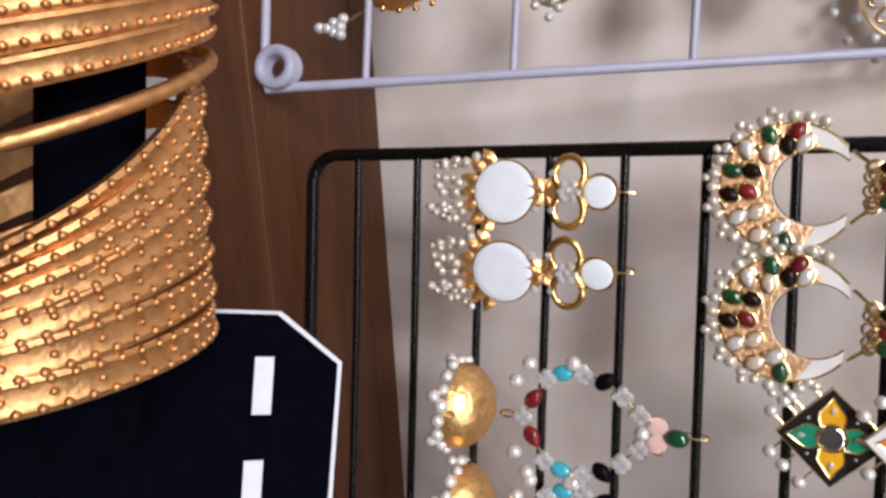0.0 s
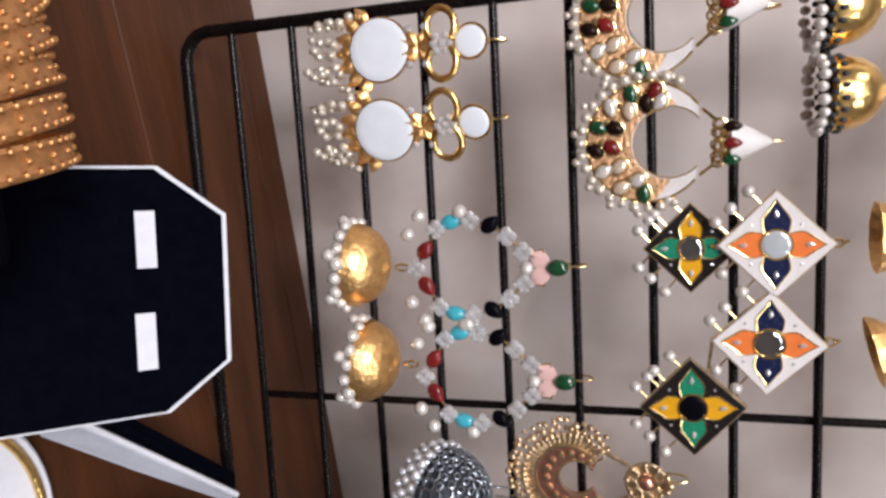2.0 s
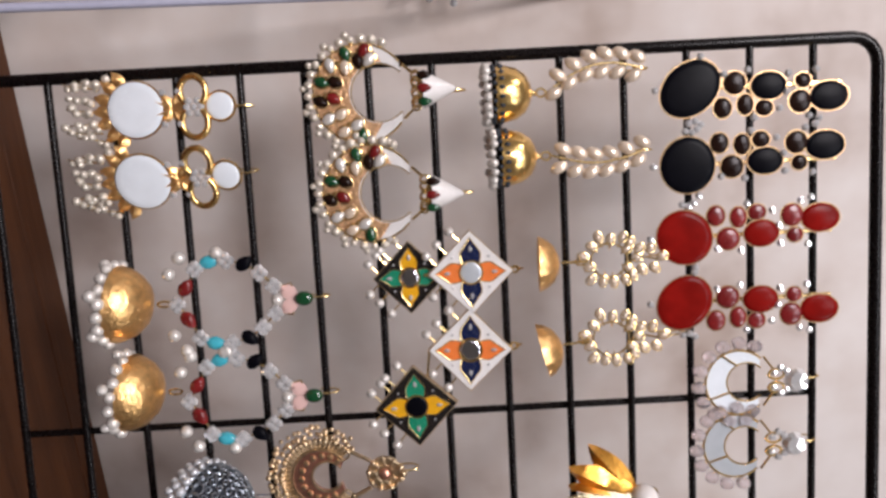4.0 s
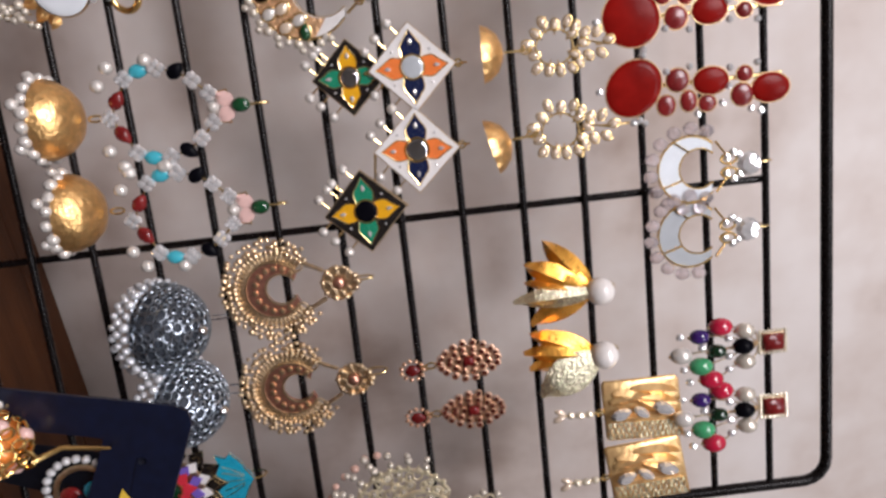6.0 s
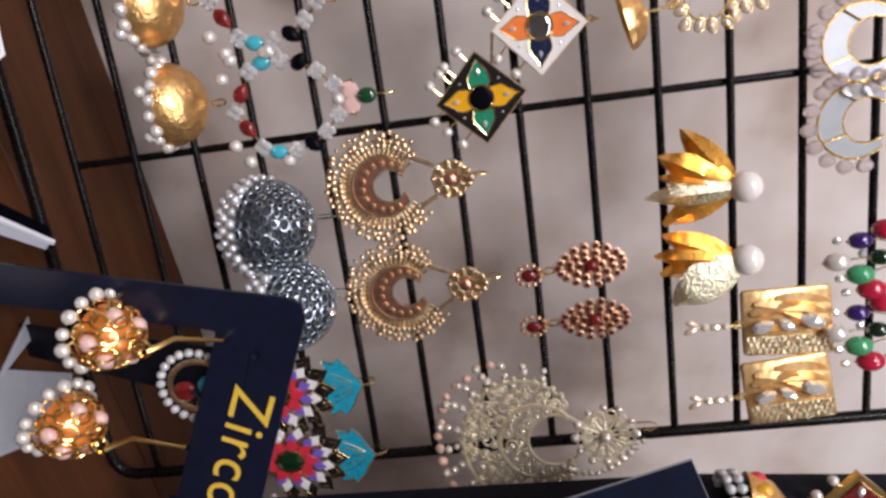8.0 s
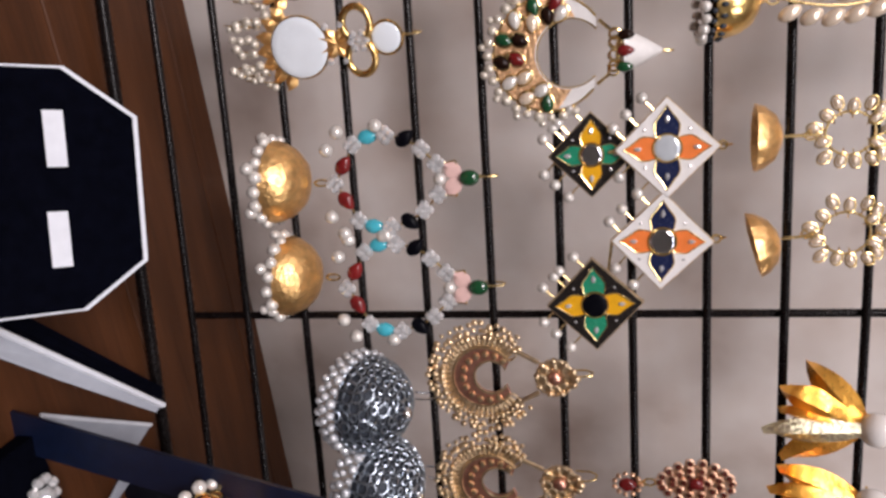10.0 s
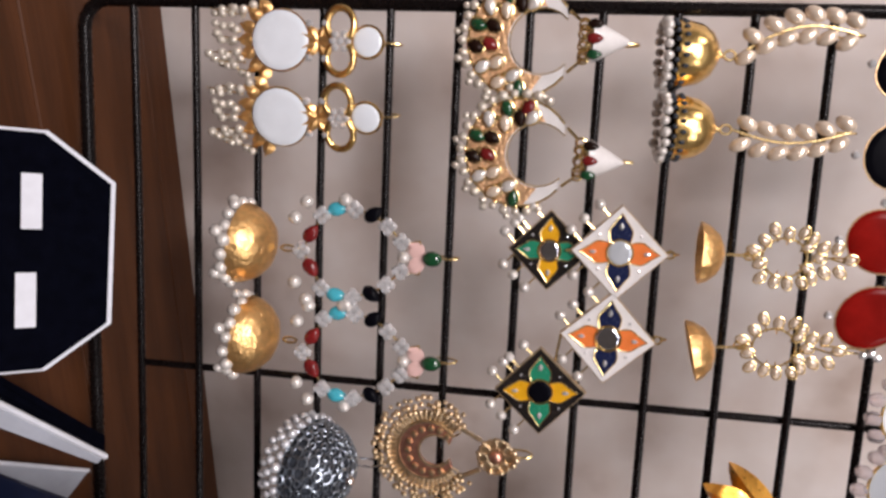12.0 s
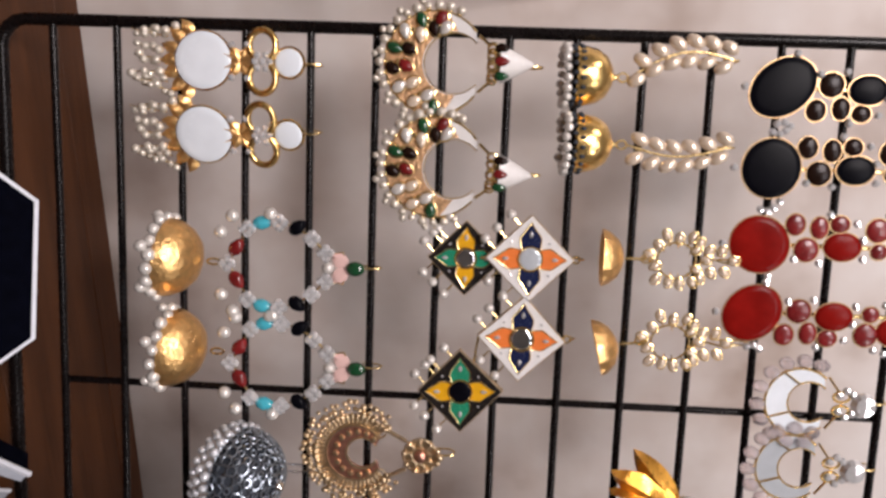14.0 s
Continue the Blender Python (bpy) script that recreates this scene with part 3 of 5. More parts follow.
def crescent_earring(x, z):
    e = thing("earring", x, -3.5, z, "white enamel crescent earring with coloured stones and a pearl edge", "earring", "crescent earrings")
    cz = -31.4
    hook(e, 2.0)
    g = Geo().lathe((0, -2.6, -10.5), [(6.2, 0), (5.6, 1.6), (3.4, 6), (0.8, 10.4), (0.01, 11)], 16)
    part("enamel_cone", g, WHITE_ENAMEL, e, "white enamel cone stud")
    g = Geo()
    for a in range(0, 360, 40):
        g.ring((5.2 * math.cos(radians(a)), -2.6 + 4.2 * math.sin(radians(a)), -13), 1.5, 1.5, 0.4, 10, 5)
        g.ball((4.2 * math.cos(radians(a)), -2.6 + 3.6 * math.sin(radians(a)), -11.4), 1.2)
    part("stud_filigree", g, GOLD_PALE, e)
    for dx, m in ((-4.3, BROWN_STONE), (0, RED_DARK), (4.3, GREEN)):
        part("stud_stone", Geo().stone((dx, -8.4 + abs(dx) * 0.35, -10.2), 1.6, 2.3, 1.3, n=10, drop=0.5), m, e)
    out, inn = crescent(0, cz, 16.4, 10.0, 6.0)
    g = Geo()
    band(g, out, inn, -1.0, 1.0)
    part("crescent_plate", g, WHITE_ENAMEL, e, "white enamelled crescent")
    g = Geo()
    band(g, arc(16.2, -193, 10, 22, 0, cz), arc(10.2, 4, -187, 22, 0, cz + 5.9), -1.25, -0.6)
    part("gold_field", g, ROSE_GOLD, e, "gold ground set with stones")
    w = Geo().tube([(px, -0.6, pz) for px, pz in out], 0.5, 6).tube([(px, -0.6, pz) for px, pz in inn], 0.45, 6)
    part("gold_edging", w, GOLD_PALE, e)
    rims = Geo()
    outer_row = ((-186, RED_DARK), (-160, GREEN), (-134, PEARL_WHITE), (-108, GREEN), (-82, BROWN_STONE), (-56, PEARL_WHITE), (-28, PEARL_PINK), (-2, GREEN))
    inner_row = ((-184, PEARL_WHITE), (-166, BROWN_STONE), (-142, PEARL_PINK), (-112, BROWN_STONE), (-84, RED_DARK), (-54, PEARL_PINK), (-22, PEARL_WHITE))
    for row, (rr, up) in ((outer_row, (14.2, 0.0)), (inner_row, (11.9, 3.4))):
        for k, (a, m) in enumerate(row):
            px, pz = rr * math.cos(radians(a)), cz + up + rr * math.sin(radians(a))
            if rr < 13:
                px, pz = px * 0.94, pz - 1.2
            t = a + (90 if k % 2 else 55)
            part("pear_stone", Geo().stone((px, -1.2, pz), 1.85, 2.55, 1.5, t, n=12, drop=0.45), m, e)
            rims.ring((px, -1.3, pz), 2.05, 2.8, 0.28, 14, 5, turn=t)
    part("stone_rims", rims, GOLD_PALE, e)
    part("gold_specks", crystals(Geo(), [(r * math.cos(radians(a)), cz + 1 + r * math.sin(radians(a))) for r, a in ((13.3, -165), (13.4, -140), (13.3, -115), (13.4, -90), (13.3, -62), (13.4, -35), (16.2, -160), (16.3, -112), (16.2, -62), (16.3, -136), (16.3, -88), (11.5, -150), (11.5, -90), (11.6, -30), (16.2, -34))], 1.15), GOLD_PALE, e)
    p, w = Geo(), Geo()
    for i in range(21):
        a = -205 + 230 * i / 20
        p.ball((18.3 * math.cos(radians(a)), -0.8, cz + 18.3 * math.sin(radians(a))), random.uniform(1.35, 1.8))
        if i % 2 and -190 < a < 0:
            p.ball((20.2 * math.cos(radians(a + 4)), -0.4, cz + 20.2 * math.sin(radians(a + 4))), random.uniform(1.1, 1.5))
        w.ball((16.9 * math.cos(radians(a)), -0.8, cz + 16.9 * math.sin(radians(a))), 0.75, n=6, k=4)
    part("pearl_edge", p, PEARL, e, "edge of small cream pearls")
    part("pearl_links", w, GOLD_PALE, e)
    part("side_links", Geo().tube([(-9, -1, cz + 14), (-6, -2, -14)], 0.5, 6).tube([(9, -1, cz + 14), (6, -2, -14)], 0.5, 6), GOLD_PALE, e)
    return e


def jhumka_vine_earring(x, z, bend, off):
    e = thing("earring", x, -3.5, z, "gold bell earring hung from a vine of champagne pearls", "earring", "pearl vine bell earrings")
    hook(e, 1.5)
    stem = [(bend * math.sin(math.pi * t) + off * t, -0.6, -32.0 * t) for t in [i / 8 for i in range(9)]]
    part("vine_stem", Geo().tube(stem, 0.45, 6), GOLD_PALE, e)
    g = Geo()
    for i in range(6):
        t = 0.04 + i * 0.17
        bx = bend * math.sin(math.pi * t) + off * t
        for s in (-1, 1):
            g.ball((bx + s * 3.1, -1.6, -32 * t - (1.5 if s > 0 else 0)), 2.5, (0.85, 0.8, 1.3), 10, 8, turn=radians(-s * 28))
    part("vine_pearls", g, PEARL_PINK, e, "pear-shaped champagne pearls")
    part("link", Geo().ring((off, -1, -34.2), 1.4, 1.6, 0.4, 12).ball((off, -1, -37), 1.1), GOLD_PALE, e)
    bell = [(0.4, 0), (3.4, -0.5), (6.6, -2.4), (8.6, -5.4), (9.5, -9.2), (9.6, -12.2), (9.1, -12.6), (8.0, -9.0), (5, -3), (0.3, -1.2)]
    part("bell", Geo().lathe((off, -1.5, -37.5), bell, 32), GOLD, e, "polished embossed gold bell")
    g = Geo()
    for k in range(20):
        a = 2 * math.pi * k / 20
        g.ball((off + 9.4 * math.cos(a), -1.5 + 9.4 * math.sin(a), -50.6), 0.8, n=6, k=4)
        g.ball((off + 9.5 * math.cos(a + 0.16), -1.5 + 9.5 * math.sin(a + 0.16), -48.2), 0.75, (1, 1, 1.4), 6, 4)
    part("dark_beading", g, OXIDE_DARK, e)
    g = Geo()
    for k in range(18):
        a = 2 * math.pi * k / 18
        g.ball((off + 9.3 * math.cos(a), -1.5 + 9.3 * math.sin(a), -53.0 + random.uniform(-0.5, 0.5)), random.uniform(1.35, 1.7))
    part("pearl_fringe", g, PEARL_WHITE, e, "fringe of small white pearls")
    return e


def dome_chain_earring(x, z, dx=0.0):
    e = thing("earring", x, -3.5, z, "long earring of coloured stones with a hammered gold dome and pearls", "earring", "stone chain earrings")
    hook(e, 1.0)
    part("emerald_top", Geo().ball((0, -1.5, -5.2), 2.6, (1, 0.7, 1.25), 12, 8), GREEN, e, "emerald green drop stone")
    for s in (-1, 1):
        g = Geo()
        leaf_plate(g, s * 0.6, -8, 6.5, 5.2, 180 - s * -38, -1, 0.7)
        part("pink_petal", g, PINK, e, "pale pink petal stone")
    part("petal_rims", Geo().tube([(0, -0.8, -8), (5.6, -0.8, -9.5), (4.6, -0.8, -14)], 0.35, 5).tube([(0, -0.8, -8), (-5.6, -0.8, -9.5), (-4.6, -0.8, -14)], 0.35, 5), GOLD_PALE, e)
    part("centre_pearl", Geo().ball((0, -1.5, -14.5), 2.1), PEARL_WHITE, e)
    nodes = [(-4.8, -15.5), (-9.6, -20.3), (-13.2, -25.5), (-14.6, -31.5), (-14.4, -37.5), (-12.2, -42.5), (-5.6, -46.5), (0, -49.5)]
    clusters = Geo()
    for s in (-1, 1):
        for k, (px, pz) in enumerate(nodes):
            if k in (2, 4, 6):
                m = {2: BLACK_STONE, 4: TURQ, 6: RED_DARK}[k]
                part("drop_stone", Geo().stone((s * px, 0.2, pz), 2.45, 3.3, 2.0, s * {2: 40, 4: 5, 6: 55}[k], n=12, drop=0.45), m, e)
            elif s < 0 or k < 7:
                crystals(clusters, [(s * px + 1.5 * math.cos(q), pz + 1.5 * math.sin(q)) for q in (0, 1.57, 3.14, 4.71)], 1.75, -0.8)
    part("crystal_clusters", clusters, CRYSTAL, e, "clusters of clear crystals")
    part("chain_wire", Geo().tube([(px, 0.3, pz) for px, pz in nodes], 0.4, 5).tube([(-px, 0.3, pz) for px, pz in nodes], 0.4, 5), GOLD_PALE, e)
    g = Geo()
    for s in (-1, 1):
        for px, pz in ((-16.4, -47.5), (-10.8, -51.5), (-17.6, -34.5)):
            g.ball((s * px, -1, pz), 2.3)
    part("side_pearls", g, PEARL_WHITE, e)
    part("link", Geo().ring((dx, -1, -54), 1.0, 2.4, 0.4, 12), GOLD_PALE, e)
    prof = [(0.3, 0), (3.6, -0.3), (7.8, -2.0), (11.0, -5.0), (13.0, -8.8), (13.6, -11.2), (12.8, -11.2), (9, -5), (0.3, -2)]
    part("dome", Geo().lathe((dx, -2.4, -58.0), prof, 36, (0.10, 0.0, 0.98)), GOLD_FOIL, e, "hammered gold dome")
    q = Vector((0, 0, 1)).rotation_difference(Vector((0.10, 0.0, 0.98)).normalized())
    g = Geo()
    for k in range(18):
        a = 2 * math.pi * k / 18
        v = q @ Vector((13.4 * math.cos(a), 13.4 * math.sin(a), -12.4))
        g.ball((dx + v.x + random.uniform(-0.5, 0.5), -2.4 + v.y, -58.0 + v.z + random.uniform(-0.9, 0.5)), random.uniform(1.8, 2.3))
        if k % 3 == 0:
            v = q @ Vector((14.2 * math.cos(a + 0.17), 14.2 * math.sin(a + 0.17), -14.8))
            g.ball((dx + v.x, -2.4 + v.y, -58.0 + v.z), random.uniform(1.7, 2.1))
    part("pearl_fringe", g, PEARL_WHITE, e, "fringe of white pearls")
    return e


def enamel_tile(e, cx, cz, h, base, side, updown, mirror, y, turn=0.0):
    """A square enamel plate on its corner, with four petals round a mirror."""
    rot = lambda x, z: (cx + x * math.cos(radians(turn)) - z * math.sin(radians(turn)), cz + x * math.sin(radians(turn)) + z * math.cos(radians(turn)))
    pl = part("tile_back", Geo().plate([rot(0, h), rot(-h, 0), rot(0, -h), rot(h, 0)], y, y + 1.8), GOLD_OLD, e, "gilt square back", False)
    k = h * 0.965
    part("enamel_face", Geo().plate([rot(0, k), rot(-k, 0), rot(0, -k), rot(k, 0)], y - 0.35, y + 0.3), base, pl, "", False)
    for a, m in ((0, updown), (90, side), (180, updown), (270, side)):
        pts, rim = [], []
        for t in range(11):
            f = t / 10
            w = 0.265 * h * (0.72 + 0.9 * f - 1.2 * f * f if f < 0.45 else 0.882 * ((1 - f) / 0.55) ** 1.15)
            pts.append((w, 0.20 * h + f * 0.62 * h))
        outline = [(-w, d) for w, d in pts] + [(w, d) for w, d in pts[::-1][1:]]
        ca, sa = math.cos(radians(a)), math.sin(radians(a))
        tr = [rot(x * ca - d * sa, x * sa + d * ca) for x, d in outline]
        part("petal", Geo().plate(tr, y - 0.6, y - 0.2), m, pl)
        part("petal_rim", Geo().tube([(px, y - 0.55, pz) for px, pz in tr], 0.22, 5, True), GOLD_PALE, pl)
        gx, gz = rot(-0.55 * h * sa, 0.55 * h * ca)
        part("petal_stone", Geo().stone((gx, y - 0.6, gz), 0.75, 1.15, 0.7, a + turn, n=8, drop=0.5, k=2), CRYSTAL, pl)
    part("mirror", Geo().stone((cx, y - 0.5, cz), 0.255 * h, 0.255 * h, 0.5, n=20), mirror, pl, "round mirror stone")
    part("mirror_rim", Geo().ring((cx, y - 0.6, cz), 0.275 * h, 0.275 * h, 0.35, 20), GOLD, pl)
    part("dots", crystals(Geo(), [rot(sx * 0.36 * h, sz * 0.42 * h) for sx in (-1, 1) for sz in (-1, 1)], 0.45, y - 0.4), CRYSTAL, pl)


def tile_pearls(e, cx, cz, h, y, spots):
    p, w = Geo(), Geo()
    for f, s in spots:
        bx, bz = cx + s * (1 - f) * h, cz - f * h
        ox, oz = bx + s * 3.4, bz - 3.2
        w.tube([(bx, y + 0.5, bz), (ox, y, oz)], 0.3, 5)
        p.ball((ox, y - 0.4, oz), 1.75)
    part("pearl_drops", p, PEARL_WHITE, e, "white pearl drops")
    part("drop_wires", w, GOLD_PALE, e)


def square_enamel_earring(name_turn, x, z, second, h2, sides, mirrors, y2, turn2):
    e = thing("earring", x, -4, z, "white and black square enamel earring with petals, mirrors and pearls", "earring", "square enamel earrings")
    part("ear_hook", Geo().ring((0, 1.2, 0.2), 1.2, 1.2, 0.35, 10).tube([(0, 0.5, 1), (0, 3, 3), (0, 6, 1), (0, 6, -6)], 0.35, 6), GOLD_PALE, e)
    enamel_tile(e, 0, -15.5, 15.0, WHITE_ENAMEL, NAVY_ENAMEL, ORANGE, mirrors[0], -1.0, name_turn)
    tile_pearls(e, 0, -15.5, 15.0, -1.0, [(0.25, -1), (0.55, -1), (0.8, -1), (0.35, 1), (0.7, 1)])
    enamel_tile(e, second[0], second[1], h2, BLACK_ENAMEL, sides[0], sides[1], mirrors[1], y2, turn2)
    tile_pearls(e, second[0], second[1], h2, y2, [(0.2, -1), (0.5, -1), (0.62, -1), (0.85, -1), (0.3, 1), (0.6, 1), (0.85, 1)])
    part("joining_links", Geo().tube([(0, 0, -30), (second[0] * 0.5, 0.4, (second[1] - 15) / 2 - 6), (second[0], 0.4, second[1] + h2)], 0.45, 6), GOLD_PALE, e)
    return e


def scallop_cup_earring(x, z, lean_x):
    e = thing("earring", x, -3.5, z, "gold wire wreath earring with loops of pearl and a scalloped cup", "earring", "scalloped cup earrings")
    hook(e, 6)
    w, p = Geo(), Geo()
    w.ring((0, -0.8, -20), 6.0, 6.4, 0.38, 24)
    w.tube([(1.5, -1.0, -14), (-1.0, -1.2, -9), (0.5, -1.0, -3)], 0.38, 5)
    spots = [(7.6 + 1.9 * (k % 2) + random.uniform(-0.4, 0.4), 360 * k / 13 + 10) for k in range(13)]
    leaves = [(r * math.cos(radians(a)), -20 + r * math.sin(radians(a)), a - 90) for r, a in spots]
    leaves += [(-3.6, -9.5, 50), (3.8, -8.6, -50), (-3.8, -5.4, 60), (3.4, -4.2, -40), (-0.6, -1.4, 10), (5.6, -12.0, -70), (-6.0, -12.6, 70)]
    for px, pz, t in leaves:
        w.ring((px, -1.2, pz), 1.5, 2.1, 0.26, 12, 5, turn=t)
        w.tube([(px, -1.0, pz), (px * 0.55, -0.8, pz + (-20 - pz) * 0.35 if pz < -13 else pz - 1.5)], 0.22, 4)
        p.ball((px, -1.0, pz), 1.2, (0.85, 0.6, 1.3), 8, 6, turn=-radians(t))
    part("wire_wreath", w, GOLD_PALE, e, "pale gold wire wreath")
    part("wreath_pearls", p, PEARL_PINK, e)
    part("drop_link", Geo().tube([(0, -1, -27.5), (lean_x * 0.3, -1, -32), (lean_x * 0.5, -1, -37)], 0.5, 6).ring((0, -1, -30), 1.3, 1.7, 0.35, 10), GOLD_PALE, e)
    cup = [(0.3, 0), (2.5, -0.3), (5.6, -1.9), (7.8, -4.8), (8.6, -7.2), (8.2, -7.0), (5.2, -2.8), (0.3, -1)]
    part("scalloped_cup", Geo().lathe((lean_x * 0.5, -1.5, -37.5), cup, 32, (-lean_x * 0.10, -0.10, 1), 0.14, 12), GOLD_FOIL, e, "scalloped polished gold cup")
    return e


def oval_stone_earring(x, z, big, small, deep, label, tilt, flip, size):
    e = thing("earring", x, -4, z, label, "earring", label.split()[0] + " stone earrings")
    rims, sparks = Geo(), Geo()
    spec = [(0, 0, size[0], size[1], tilt, big, "large oval stone"), (7.0 * flip, 11.0, 3.5, 3.2, 0, small, ""), (-1.2 * flip, 15.2, 3.9, 4.0, 0, small, ""), (6.2 * flip, 18.8, 3.6, 2.9, 0, deep, ""),
            (0.2 * flip, 26.8, 4.7, 6.2, 0, big, ""), (7.6 * flip, 25.3, 2.8, 3.1, 0, small, ""), (6.0 * flip, 37.6, 3.9, 3.9, 0, small, ""), (-1.0 * flip, 38.6, 2.6, 2.8, 0, deep, ""), (4.6 * flip, 47.5, 5.0, 6.8, 0, big, "")]
    for px, pz, rx, rz, t, m, lb in spec:
        part("oval_stone", Geo().stone((px, -0.4, pz), rx, rz, 0.8 if rx < 6 else 0.6, t, n=26), m, e, lb)
        rims.ring((px, -0.4, pz), rx + 0.18, rz + 0.18, 0.24, 28, 6, turn=t)
    part("stone_rims", rims, SETTING_GOLD, e, "thin gold stone settings")
    part("sparkle_crystals", crystals(sparks, [(q * flip, h) for q, h in ((0, -12.0), (11.0, 1.5), (12.2, 3.4), (11.6, -0.8), (-10.6, 3.6), (-4.4, 11.4), (-5.4, 19.6), (-3.6, 33.5), (10.8, 21.8), (2.6, 33.0), (8.0, 30.6), (11.0, 40.5), (-4.4, 43.0), (12.0, 44.0))], 1.35, -0.6), CRYSTAL, e)
    part("back_frame", Geo().tube([(0, 0.9, -6), (0, 0.9, 20), (0, 0.9, 52)], 0.8, 6), GOLD_PALE, e)
    return e


def mirror_moon_earring(x, z, shade):
    e = thing("earring", x, -3.5, z, "gold-edged crescent mirror earring with pink crystal beads", "earring", "mirror crescent earrings")
    hook(e, 1.0)
    part("round_crystal", Geo().stone((0, -1.5, -7), 4.4, 4.4, 2.6, n=12, k=2), CRYSTAL, e, "large round clear crystal", False)
    part("crystal_petals", crystals(Geo(), [(4.6 * math.cos(a), -12.4 + 3.0 * math.sin(a)) for a in (0, 0.8, 1.6, 2.4, 3.14, 4.0, 5.3)], 1.5), CRYSTAL, e)
    part("gold_bow", Geo().ring((2.4, -1, -14), 1.8, 2.8, 0.5, 12).ring((-2.4, -1, -14), 1.8, 2.8, 0.5, 12), GOLD, e)
    cz = -27.5
    for a0, a1 in ((-222, -152), (-148, -62), (-58, 40)):
        out = arc(11.4, a0, a1, 9, 0, cz)
        inn = arc(7.2, a1, a0, 9, 0, cz + 3.0)
        g = Geo()
        band(g, out, inn, -0.7, 0.5)
        part("mirror_piece", g, shade, e, "curved mirror piece")
    out, inn = arc(11.6, -224, 42, 26, 0, cz), arc(7.1, -226, 44, 26, 0, cz + 3.0)
    w = Geo().tube([(a, -0.5, b) for a, b in out], 0.5, 6).tube([(a, -0.5, b) for a, b in inn], 0.4, 6)
    for a in (-150, -60):
        w.tube([(11.4 * math.cos(radians(a)), -0.8, cz + 11.4 * math.sin(radians(a))), (7.2 * math.cos(radians(a)), -0.8, cz + 3 + 7.2 * math.sin(radians(a)))], 0.4, 5)
    part("gold_edging", w, GOLD, e)
    g = Geo()
    for k in range(10):
        a = radians(-205 + 215 * k / 9)
        g.ball((14.3 * math.cos(a), -0.8, cz + 14.3 * math.sin(a)), 2.35, (1, 1, 1.1), 8, 6)
    part("pink_beads", g, CRYSTAL_PINK, e, "faceted pale pink crystal beads", False)
    part("side_links", Geo().tube([(-9, -0.6, cz + 9), (-3.5, -0.8, -14.5)], 0.45, 5).tube([(9, -0.6, cz + 9), (3.5, -0.8, -14.5)], 0.45, 5), GOLD, e)
    return e


def oxidised_jhumka(x, z):
    e = thing("earring", x, -6, z, "oxidised silver filigree dome earring with silver beads", "earring", "oxidised dome earrings")
    hook(e, 2.5, material=SILVER)
    ax = Vector((0.05, -0.36, 0.93)).normalized()
    q = Vector((0, 0, 1)).rotation_difference(ax)
    c = Vector((0, -3.5, -18.5))
    R = 15.8
    dome = [(R * math.sin(radians(a)) * 0.95, R * math.cos(radians(a)) * 0.95) for a in (2, 15, 30, 45, 60, 75, 92)]
    part("dark_core", Geo().lathe(c, dome, 24, ax), OXIDE_DARK, e, "blackened inner dome")
    g = Geo()
    rnd = random.Random(5)
    for row, (a, n) in enumerate(((10, 5), (21, 11), (32, 16), (43, 21), (54, 25), (65, 28), (76, 30), (87, 32))):
        for k in range(n):
            b = 2 * math.pi * (k + 0.5 * (row % 2)) / n
            v = Vector((math.sin(radians(a)) * math.cos(b), math.sin(radians(a)) * math.sin(b), math.cos(radians(a))))
            t1 = Vector((-math.sin(b), math.cos(b), 0))
            t2 = v.cross(t1)
            rr = rnd.uniform(1.0, 2.1)
            pts = [c + q @ (v * R + (t1 * math.cos(u) * rr + t2 * math.sin(u) * rr * 0.85)) for u in [2 * math.pi * i / 8 for i in range(8)]]
            g.tube(pts, 0.32, 4, True)
    part("filigree", g, OXIDE, e, "looped oxidised silver filigree")
    g = Geo()
    for k in range(26):
        a = 2 * math.pi * k / 26
        for rr, h in ((16.4, -1.4), (16.2, -4.4), (15.2, -7.2)):
            v = c + q @ Vector((rr * math.cos(a + h), rr * math.sin(a + h), h))
            g.ball(v, rnd.uniform(1.2, 1.75), n=7, k=5)
    part("bead_fringe", g, SILVER_BEAD, e, "triple fringe of silver beads")
    part("top_knob", Geo().ball(c + ax * 16.5, 2.0).ring((0, -9, -4), 1.2, 1.6, 0.4, 10), SILVER, e)
    return e


